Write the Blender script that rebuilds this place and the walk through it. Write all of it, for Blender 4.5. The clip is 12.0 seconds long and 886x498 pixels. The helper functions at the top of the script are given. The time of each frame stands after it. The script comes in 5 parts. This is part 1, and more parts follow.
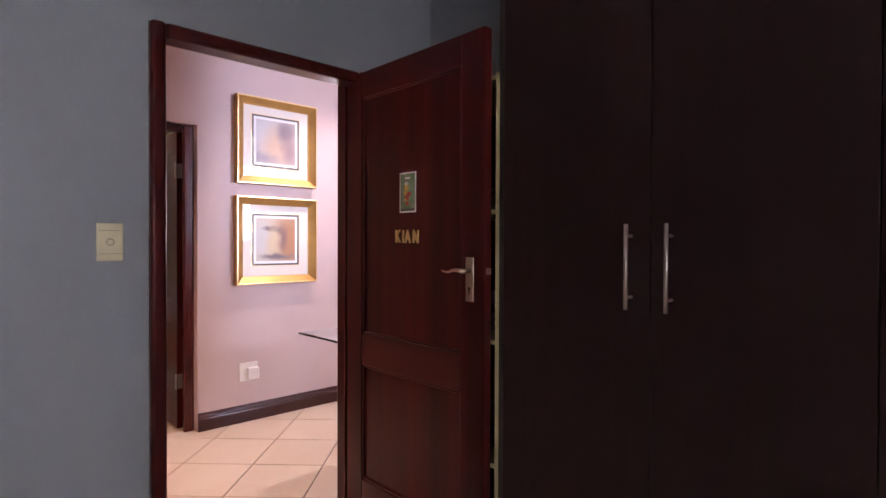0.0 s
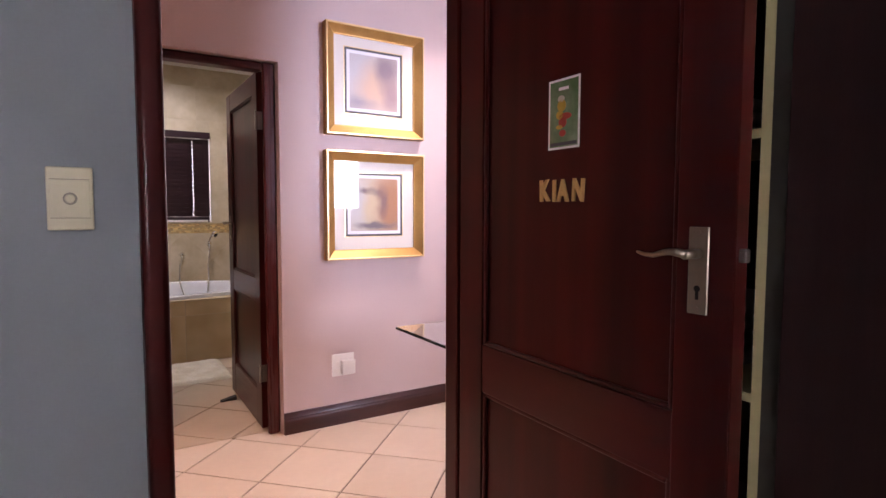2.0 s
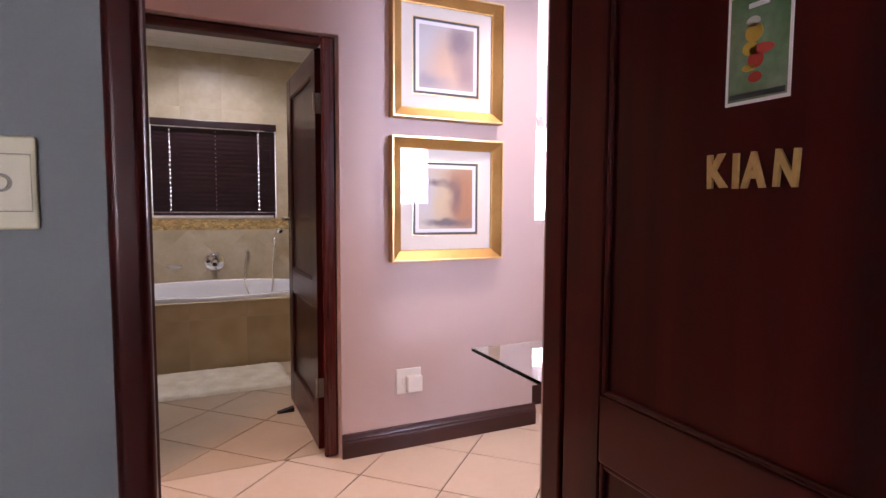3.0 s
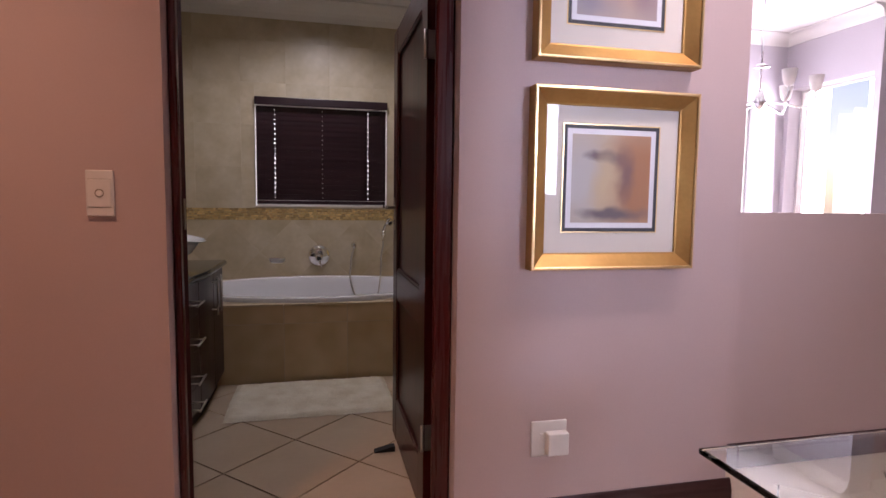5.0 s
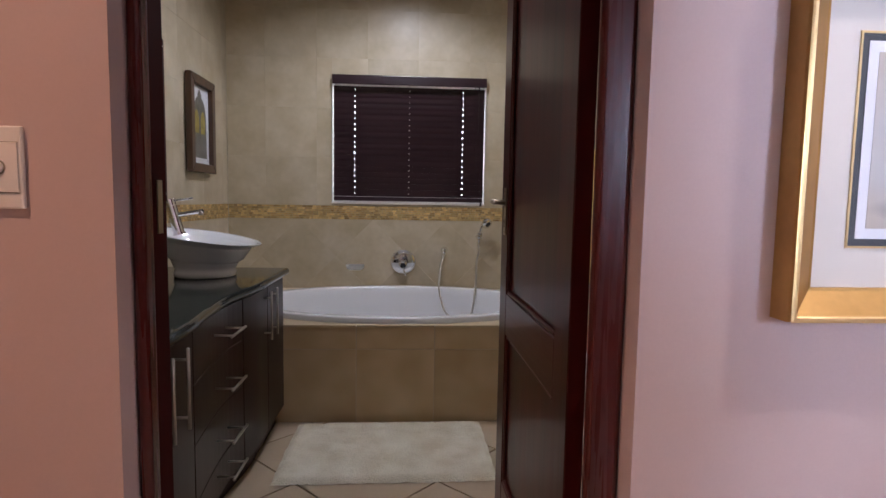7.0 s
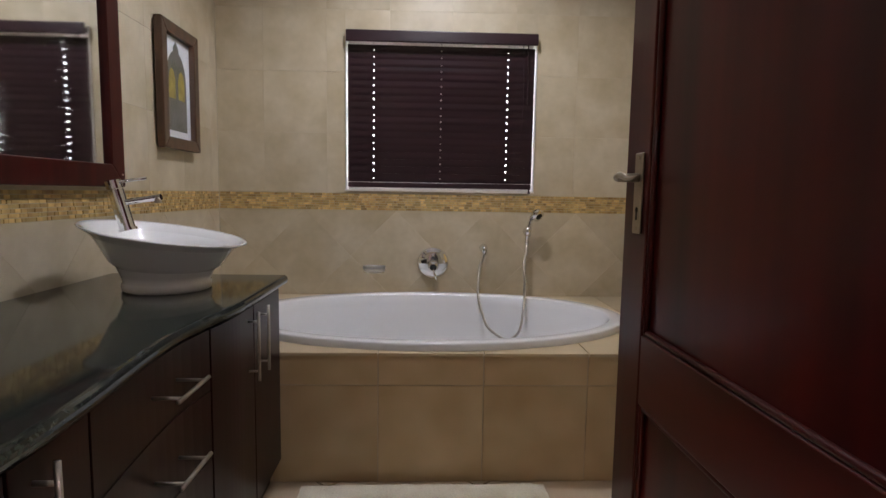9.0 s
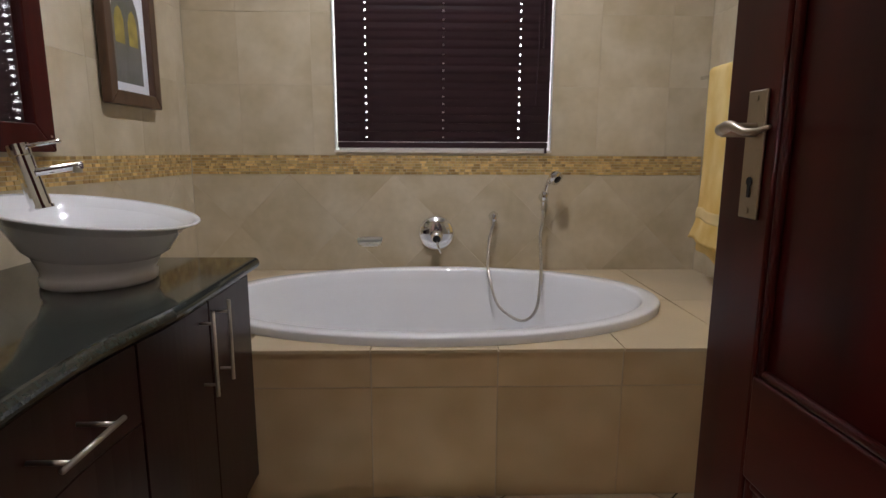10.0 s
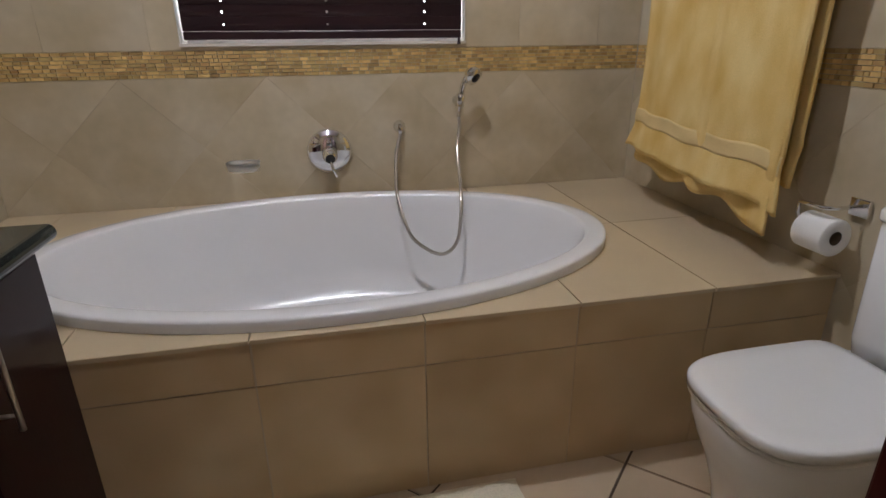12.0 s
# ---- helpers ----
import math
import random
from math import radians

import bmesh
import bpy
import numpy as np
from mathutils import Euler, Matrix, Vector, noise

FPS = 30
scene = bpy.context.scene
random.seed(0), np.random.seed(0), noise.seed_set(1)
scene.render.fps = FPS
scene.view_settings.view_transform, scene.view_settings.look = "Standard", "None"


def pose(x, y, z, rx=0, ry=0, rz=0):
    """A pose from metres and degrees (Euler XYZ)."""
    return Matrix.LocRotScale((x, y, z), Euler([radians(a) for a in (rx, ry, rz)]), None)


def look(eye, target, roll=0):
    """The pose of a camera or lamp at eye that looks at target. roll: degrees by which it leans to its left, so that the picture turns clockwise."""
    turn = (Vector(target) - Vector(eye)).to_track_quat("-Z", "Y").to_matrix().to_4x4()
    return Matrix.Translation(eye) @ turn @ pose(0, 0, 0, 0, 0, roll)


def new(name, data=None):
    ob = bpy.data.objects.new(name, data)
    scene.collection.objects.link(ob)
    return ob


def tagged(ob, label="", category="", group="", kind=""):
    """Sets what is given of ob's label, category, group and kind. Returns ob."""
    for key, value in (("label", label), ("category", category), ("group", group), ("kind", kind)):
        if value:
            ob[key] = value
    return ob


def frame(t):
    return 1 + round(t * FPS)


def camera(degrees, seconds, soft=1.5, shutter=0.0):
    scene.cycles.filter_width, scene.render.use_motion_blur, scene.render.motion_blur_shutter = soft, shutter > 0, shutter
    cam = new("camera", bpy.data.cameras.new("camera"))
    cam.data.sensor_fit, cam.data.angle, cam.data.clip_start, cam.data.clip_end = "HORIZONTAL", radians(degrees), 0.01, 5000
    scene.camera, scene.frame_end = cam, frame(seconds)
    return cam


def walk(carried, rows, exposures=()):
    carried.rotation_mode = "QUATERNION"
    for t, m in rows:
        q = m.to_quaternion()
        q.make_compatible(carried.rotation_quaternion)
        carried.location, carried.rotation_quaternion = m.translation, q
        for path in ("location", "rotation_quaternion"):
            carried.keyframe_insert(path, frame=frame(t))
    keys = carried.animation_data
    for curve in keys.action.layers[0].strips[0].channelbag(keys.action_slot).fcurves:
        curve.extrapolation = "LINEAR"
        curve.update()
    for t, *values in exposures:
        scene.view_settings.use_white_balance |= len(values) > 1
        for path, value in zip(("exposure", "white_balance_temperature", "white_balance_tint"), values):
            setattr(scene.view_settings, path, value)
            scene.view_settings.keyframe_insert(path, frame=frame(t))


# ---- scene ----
# ---------------------------------------------------------------- camera
cam = camera(77.5, 12.0)
PATH = [
    (0, (0.131, 0.09, 1.285), (1.508, 1.54, 1.263), 0.2),
    (0.6, (0.309, 0.297, 1.268), (1.622, 1.804, 1.214), 0.2),
    (1.2, (0.455, 0.534, 1.255), (1.661, 2.127, 1.159), 0.0),
    (1.8, (0.604, 0.78, 1.258), (1.696, 2.451, 1.132), 0.1),
    (2.5, (0.755, 1.069, 1.254), (1.691, 2.831, 1.116), 0.2),
    (4.5, (0.972, 1.904, 1.231), (1.518, 3.821, 1.064), 0.6),
    (5.2, (1.041, 2.18, 1.213), (1.444, 4.131, 1.04), 0.8),
    (5.6, (1.067, 2.347, 1.212), (1.394, 4.312, 1.035), 0.9),
    (6, (1.085, 2.514, 1.209), (1.339, 4.49, 1.033), 0.9),
    (6.4, (1.078, 2.697, 1.195), (1.273, 4.679, 1.021), 1.0),
    (6.8, (1.076, 2.866, 1.187), (1.221, 4.853, 1.014), 0.9),
    (7.1, (1.066, 3.007, 1.183), (1.185, 4.996, 1.011), 1.0),
    (7.5, (1.036, 3.168, 1.173), (1.133, 5.159, 1.008), 1.0),
    (9.4, (0.969, 3.907, 1.146), (1.032, 5.892, 0.909), 0.6),
    (9.7, (0.98, 4.032, 1.149), (1.034, 6.011, 0.861), 0.2),
    (10.1, (0.99, 4.17, 1.156), (1.047, 6.135, 0.79), 0.2),
    (10.5, (0.998, 4.298, 1.153), (1.07, 6.241, 0.685), 0.3),
    (11, (1.022, 4.424, 1.168), (1.131, 6.334, 0.586), 0.4),
    (11.5, (1.006, 4.547, 1.17), (1.233, 6.422, 0.511), -0.1),
    (12, (1.009, 4.65, 1.174), (1.403, 6.477, 0.462), -0.6),
]
EXPOSURES = [(0.0, 0.67, 6750, 24), (2.5, 0.60, 6750, 24), (4.5, 0.09, 6750, 23), (5.5, -0.33, 6550, 23), (6.5, 0.05, 6350, 17), (7.5, 0.42, 6050, 12), (9.5, 0.5, 6500, 11), (12.0, 0.45, 6500, 11)]
walk(cam, [(t, look(eye, target, roll)) for t, eye, target, roll in PATH], EXPOSURES)

# ---------------------------------------------------------------- light
world = bpy.data.worlds.new("sky")
scene.world = world
world.use_nodes = True
wn = world.node_tree
sky = wn.nodes.new("ShaderNodeTexSky")
sky.sky_type, sky.sun_disc = "NISHITA", False
sky.sun_elevation, sky.sun_rotation = radians(48), radians(60)
wn.links.new(sky.outputs[0], wn.nodes["Background"].inputs[0])
wn.nodes["Background"].inputs[1].default_value = 0.12

sun = new("sun", bpy.data.lights.new("sun", "SUN"))
sun.data.energy, sun.data.angle, sun.data.color = 3.0, radians(0.5), (1.0, 0.95, 0.88)
sun.matrix_world = look((9, 3, 10), (4, 6, 0))


def window_light(name, eye, target, w, h, watts, colour=(0.80, 0.88, 1.0)):
    """Daylight entering through a window's opening."""
    data = bpy.data.lights.new(name, "AREA")
    data.shape, data.size, data.size_y, data.energy, data.color = "RECTANGLE", w, h, watts, colour
    ob = new(name, data)
    ob.matrix_world = look(eye, target)
    return ob


window_light("daylight_bedroom", (-0.9, -2.36, 1.60), (-0.7, 0, 1.6), 1.6, 1.3, 1.25, (0.92, 0.96, 1.0))
landing = window_light("daylight_landing", (3.33, -0.29, 1.86), (1.75, 3.93, 1.85), 0.74, 1.08, 11, (0.64, 0.72, 1.0))
landing.data.spread = radians(55)
window_light("daylight_stair_north", (4.9, 6.96, 1.3), (4.2, 3, 1.2), 1.0, 1.9, 52, (0.86, 0.84, 1.0))
window_light("daylight_stair_east", (5.73, 6.5, 1.35), (2, 6.2, 1.2), 0.85, 2.0, 90, (0.86, 0.84, 1.0))


def spot(name, x, y, z, watts, colour, radius=0.035, cone=125, blend=0.6):
    data = bpy.data.lights.new(name, "SPOT")
    data.energy, data.color, data.shadow_soft_size = watts, colour, radius
    data.spot_size, data.spot_blend = radians(cone), blend
    ob = new(name, data)
    ob.matrix_world = look((x, y, z), (x, y, 0))
    return ob


COOL_LAMP, WARM_LAMP = (1.0, 0.86, 0.86), (1.0, 0.58, 0.38)
BATH = (0.94, 0.96, 1.06)
PASSAGE_LAMPS = [(2.55, 3.30), (0.00, 3.15)]
BATH_LAMPS = [(1.05, 6.05), (1.0, 4.85)]
for (x, y), watts, colour in zip(PASSAGE_LAMPS, (86, 92), (COOL_LAMP, WARM_LAMP)):
    spot("downlight_beam", x, y, 2.79, watts, colour, cone=112, blend=0.95)
for (x, y), watts in zip(BATH_LAMPS, (52, 17)):
    spot("downlight_beam", x, y, 2.83, watts, BATH, cone=158, blend=0.6)

# ---------------------------------------------------------------- materials


def surface(name, base, rough=0.5, var=0.12, scale=3.0, grain=60.0, bump=0.05, metal=0.0, coat=0.0, tint=None,
            stretch=(1, 1, 1), piece=0.0, island=0.0, stain=0.0, spec=0.5):
    """A painted, glazed, wooden or metal surface with variation at two scales, fine relief and wear."""
    m = bpy.data.materials.new(name)
    m.use_nodes = True
    n, l = m.node_tree.nodes, m.node_tree.links
    b = n["Principled BSDF"]
    tc, mp = n.new("ShaderNodeTexCoord"), n.new("ShaderNodeMapping")
    l.new(tc.outputs["Object"], mp.inputs[0])
    mp.inputs["Scale"].default_value = stretch
    big, fine = n.new("ShaderNodeTexNoise"), n.new("ShaderNodeTexNoise")
    for k, s, d in ((big, scale, 4), (fine, grain, 6)):
        k.inputs["Scale"].default_value, k.inputs["Detail"].default_value = s, d
        k.inputs["Roughness"].default_value = 0.4
        l.new(mp.outputs[0], k.inputs[0])
    if piece or island:
        info = n.new("ShaderNodeObjectInfo") if piece else n.new("ShaderNodeNewGeometry")
        rnd = info.outputs["Random"] if piece else info.outputs["Random Per Island"]
        off = n.new("ShaderNodeVectorMath")
        off.operation = "SCALE"
        cmb = n.new("ShaderNodeCombineXYZ")
        for i in range(3):
            l.new(rnd, cmb.inputs[i])
        l.new(cmb.outputs[0], off.inputs[0])
        off.inputs["Scale"].default_value = 37.0
        l.new(off.outputs[0], mp.inputs["Location"])
    a = n.new("ShaderNodeMix")
    a.data_type, a.blend_type = "RGBA", "MIX"
    t2 = tint or tuple(c * (1 - 2.2 * var) for c in base)
    a.inputs[6].default_value, a.inputs[7].default_value = (*base, 1), (*t2, 1)
    ramp = n.new("ShaderNodeMapRange")
    ramp.inputs[1].default_value, ramp.inputs[2].default_value = 0.30, 0.72
    l.new(big.outputs[0], ramp.inputs[0])
    l.new(ramp.outputs[0], a.inputs[0])
    hsv = n.new("ShaderNodeHueSaturation")
    mr = n.new("ShaderNodeMapRange")
    mr.inputs[3].default_value, mr.inputs[4].default_value = 1 - var, 1 + var
    l.new(fine.outputs[0], mr.inputs[0])
    val = mr.outputs[0]
    if piece or island:
        pr = n.new("ShaderNodeMapRange")
        k = piece or island
        pr.inputs[3].default_value, pr.inputs[4].default_value = 1 - k, 1 + k
        l.new(rnd, pr.inputs[0])
        mul = n.new("ShaderNodeMath")
        mul.operation = "MULTIPLY"
        l.new(val, mul.inputs[0])
        l.new(pr.outputs[0], mul.inputs[1])
        val = mul.outputs[0]
    l.new(val, hsv.inputs["Value"])
    l.new(a.outputs[2], hsv.inputs["Color"])
    l.new(hsv.outputs[0], b.inputs["Base Color"])
    rr = n.new("ShaderNodeMapRange")
    rr.inputs[3].default_value, rr.inputs[4].default_value = max(rough - 0.04, 0.02), min(rough + 0.05, 1)
    l.new(fine.outputs[0], rr.inputs[0])
    l.new(rr.outputs[0], b.inputs["Roughness"])
    b.inputs["Metallic"].default_value = metal
    b.inputs["Coat Weight"].default_value = coat
    b.inputs["Coat Roughness"].default_value = 0.12
    b.inputs["Specular IOR Level"].default_value = spec
    if bump:
        bp = n.new("ShaderNodeBump")
        bp.inputs["Strength"].default_value, bp.inputs["Distance"].default_value = bump, 0.004
        l.new(fine.outputs[0], bp.inputs["Height"])
        l.new(bp.outputs[0], b.inputs["Normal"])
    return m


def glow(name, colour, strength):
    m = bpy.data.materials.new(name)
    m.use_nodes = True
    b = m.node_tree.nodes["Principled BSDF"]
    b.inputs["Base Color"].default_value = (*colour, 1)
    b.inputs["Emission Color"].default_value = (*colour, 1)
    b.inputs["Emission Strength"].default_value = strength
    return m


def clear_glass(name, tint=(1, 1, 1), rough=0.0):
    m = bpy.data.materials.new(name)
    m.use_nodes = True
    b = m.node_tree.nodes["Principled BSDF"]
    b.inputs["Base Color"].default_value = (*tint, 1)
    b.inputs["Transmission Weight"].default_value = 1.0
    b.inputs["Roughness"].default_value = rough
    b.inputs["IOR"].default_value = 1.45
    return m


PAINT_PASSAGE = surface("mauve_grey_wall_paint", (0.545, 0.427, 0.408), 0.55, 0.03, 1.2, 140, 0.06)
# Mauve wall paint with the stair hall's cool daylight mixed into its colour.
PAINT_DAYLIT = surface("mauve_grey_paint_cool_daylit", (0.52, 0.49, 0.53), 0.55, 0.03, 1.2, 140, 0.06)
PAINT_BEDROOM = surface("blue_grey_wall_paint", (0.212, 0.233, 0.255), 0.6, 0.04, 1.2, 140, 0.08)
PAINT_CEILING = surface("white_ceiling_paint", (0.80, 0.79, 0.77), 0.7, 0.02, 2, 120, 0.04)
PLASTER_CORNICE = surface("white_plaster", (0.80, 0.79, 0.76), 0.6, 0.03, 2, 90, 0.05)
MAHOGANY = surface("varnished_mahogany", (0.062, 0.0066, 0.0054), 0.30, 0.03, 2.4, 14, 0.0, coat=0.08, stretch=(6, 6, 0.22), spec=0.16,
                   tint=(0.022, 0.0031, 0.0030))
MAHOGANY_RAIL = surface("varnished_mahogany_cross_grain", (0.058, 0.0067, 0.0055), 0.30, 0.03, 1.6, 14, 0.0, coat=0.16, spec=0.22,
                        stretch=(0.3, 0.3, 6), tint=(0.032, 0.0041, 0.0036))
FRAME_WOOD = surface("glossy_mahogany_frame", (0.085, 0.011, 0.009), 0.27, 0.03, 2.4, 14, 0.0, coat=0.08, stretch=(6, 6, 0.22), spec=0.35, tint=(0.038, 0.005, 0.0045))
# Darker matte frame wood, the inner jamb's shade put into its colour.
MATTE_SHADED_WOOD = surface("dull_shaded_mahogany", (0.042, 0.0080, 0.0070), 0.75, 0.1, 2.4, 14, 0.0, stretch=(6, 6, 0.22), spec=0.03)
BASEBOARD = surface("dark_brown_wood", (0.055, 0.016, 0.012), 0.34, 0.18, 3, 40, 0.05, coat=0.1, spec=0.3, stretch=(0.8, 0.8, 8))
WENGE = surface("dark_wenge_board", (0.021, 0.0076, 0.0074), 0.45, 0.2, 3, 45, 0.03, stretch=(10, 10, 0.5),
                tint=(0.016, 0.0063, 0.0062), spec=0.18)
MELAMINE = surface("cream_melamine", (0.52, 0.45, 0.24), 0.45, 0.06, 4, 80, 0.03)
FILLER = surface("grey_brown_board", (0.045, 0.039, 0.029), 0.5, 0.1, 4, 80, 0.03)
STEEL = surface("brushed_steel", (0.50, 0.47, 0.42), 0.32, 0.06, 10, 160, 0.01, metal=1.0)
NICKEL = surface("worn_satin_nickel", (0.38, 0.32, 0.25), 0.34, 0.08, 10, 160, 0.01, metal=1.0)
CHROME = surface("polished_chrome", (0.82, 0.83, 0.85), 0.06, 0.02, 10, 60, 0.0, metal=1.0)
DARK_HOLE = surface("dark_recess", (0.012, 0.010, 0.010), 0.7, 0.1, 10, 80, 0.02)
GOLD = surface("antique_gold_leaf", (0.52, 0.32, 0.11), 0.46, 0.12, 5, 70, 0.02, metal=0.8, tint=(0.38, 0.21, 0.065))
GOLD_EDGE = surface("rubbed_gold_edge", (0.85, 0.62, 0.30), 0.30, 0.08, 5, 70, 0.02, metal=0.9)
MAT_BOARD = surface("ivory_mat_board", (0.70, 0.65, 0.58), 0.8, 0.02, 5, 200, 0.04)
PAPER = surface("white_paper", (0.78, 0.78, 0.80), 0.7, 0.02, 5, 200, 0.02)
INK = surface("dark_grey_border", (0.055, 0.06, 0.065), 0.6, 0.05, 5, 100, 0.0)
FLOOR_TILE = surface("cream_floor_tile", (0.68, 0.57, 0.45), 0.32, 0.04, 3, 30, 0.0, piece=0.04, tint=(0.64, 0.52, 0.40))
BATH_FLOOR_TILE = surface("tan_floor_tile", (0.56, 0.44, 0.305), 0.32, 0.05, 3, 30, 0.0, piece=0.04, tint=(0.50, 0.38, 0.25))
GROUT = surface("brown_grout", (0.11, 0.075, 0.05), 0.85, 0.15, 8, 120, 0.15)
WALL_TILE = surface("beige_stone_look_tile", (0.56, 0.485, 0.355), 0.36, 0.09, 6, 26, 0.0, piece=0.045, tint=(0.445, 0.365, 0.235))
WALL_GROUT = surface("beige_grout", (0.52, 0.455, 0.335), 0.8, 0.05, 8, 120, 0.1)
PALE_GROUT = surface("pale_sand_grout", (0.52, 0.43, 0.30), 0.8, 0.05, 8, 120, 0.1)
SKIRT_TILE = surface("tan_stone_look_tile", (0.60, 0.455, 0.270), 0.34, 0.07, 6, 24, 0.0, piece=0.05, tint=(0.48, 0.345, 0.185))
DECK_TILE = surface("sand_stone_look_tile", (0.60, 0.48, 0.31), 0.32, 0.03, 2.5, 14, 0.0, piece=0.03, tint=(0.50, 0.40, 0.26))
MOSAIC = surface("tumbled_stone_mosaic", (0.66, 0.49, 0.20), 0.45, 0.12, 18, 90, 0.0, island=0.34, tint=(0.38, 0.22, 0.085))
ACRYLIC = surface("white_acrylic", (0.80, 0.80, 0.81), 0.20, 0.01, 2, 30, 0.0, coat=0.25)
CERAMIC = surface("white_ceramic", (0.80, 0.80, 0.80), 0.08, 0.01, 2, 30, 0.0, coat=0.6)
GRANITE = surface("dark_green_granite", (0.012, 0.016, 0.0135), 0.06, 0.5, 95, 220, 0.0, tint=(0.034, 0.041, 0.035), spec=0.6)
TOWEL = surface("yellow_towelling", (0.90, 0.69, 0.31), 0.97, 0.10, 7, 300, 1.0, stretch=(1, 1.5, 0.75), tint=(0.76, 0.50, 0.15), spec=0.05)
TOWEL_BAND = surface("flat_woven_towel_band", (0.80, 0.61, 0.30), 0.9, 0.06, 9, 260, 0.3, spec=0.1)
RUG = surface("cream_bath_mat_pile", (0.80, 0.745, 0.60), 0.95, 0.13, 9, 150, 1.0, tint=(0.68, 0.60, 0.44), spec=0.1)
SLAT = surface("dark_stained_blind_slat", (0.030, 0.012, 0.016), 0.30, 0.2, 3, 60, 0.04, stretch=(0.6, 8, 8))
CORD = surface("dark_blind_cord", (0.03, 0.015, 0.02), 0.8, 0.1, 10, 200, 0.2)
WHITE_PLASTIC = surface("white_plastic", (0.76, 0.75, 0.72), 0.35, 0.03, 6, 60, 0.02)
CREAM_PLASTIC = surface("aged_cream_plastic", (0.64, 0.58, 0.38), 0.35, 0.05, 6, 60, 0.02)
SEAM = surface("shaded_seam", (0.27, 0.24, 0.18), 0.6, 0.05)
GOLD_WOOD = surface("pale_cut_wood", (0.60, 0.38, 0.14), 0.6, 0.2, 10, 80, 0.1)
LEAF = surface("dark_green_leaf", (0.035, 0.065, 0.028), 0.45, 0.25, 12, 50, 0.1, island=0.3)
PETAL = surface("cream_petal", (0.78, 0.70, 0.60), 0.6, 0.06, 10, 60, 0.05, island=0.06)
STEM = surface("brown_green_stem", (0.09, 0.08, 0.04), 0.6, 0.2, 12, 60, 0.1)
BROWN_FRAME = surface("brown_stained_frame", (0.085, 0.040, 0.020), 0.35, 0.2, 6, 50, 0.05, coat=0.2, stretch=(4, 4, 1))
RUBBER = surface("black_rubber", (0.015, 0.014, 0.014), 0.7, 0.1, 10, 100, 0.1)
TISSUE = surface("white_tissue", (0.82, 0.81, 0.79), 0.95, 0.02, 10, 220, 0.25)
CLOTH_DARK = surface("folded_dark_cloth", (0.05, 0.055, 0.075), 0.9, 0.2, 10, 200, 0.5)
CLOTH_GREY = surface("folded_grey_cloth", (0.22, 0.22, 0.22), 0.9, 0.2, 10, 200, 0.5)
FROSTED = surface("frosted_white_glass", (0.85, 0.83, 0.80), 0.4, 0.02, 5, 60, 0.0)
GLASS = clear_glass("clear_window_glass")
SOAP_GLASS = clear_glass("clear_soap_dish_glass", (1.0, 1.0, 1.0), 0.35)
TABLE_GLASS = clear_glass("green_edged_table_glass", (0.86, 0.95, 0.92))
LAMP_DISC = glow("lamp_disc", (1.0, 0.86, 0.66), 12.0)
DAY = glow("bright_overcast_sky", (0.93, 0.95, 1.0), 10.0)
MIRROR = surface("silvered_mirror", (0.88, 0.89, 0.88), 0.02, 0.0, 2, 10, 0.0, metal=1.0)


def picture_glass():
    """Thin glazing: clear, with a mirror-like sheen."""
    m = bpy.data.materials.new("picture_glazing")
    m.use_nodes = True
    n, l = m.node_tree.nodes, m.node_tree.links
    n.remove(n["Principled BSDF"])
    tr, gl, fr, mx = (n.new(k) for k in ("ShaderNodeBsdfTransparent", "ShaderNodeBsdfGlossy", "ShaderNodeFresnel", "ShaderNodeMixShader"))
    gl.inputs["Roughness"].default_value = 0.02
    fr.inputs["IOR"].default_value = 1.5
    l.new(fr.outputs[0], mx.inputs[0])
    l.new(tr.outputs[0], mx.inputs[1])
    l.new(gl.outputs[0], mx.inputs[2])
    l.new(mx.outputs[0], n["Material Output"].inputs[0])
    return m


GLAZING = picture_glass()


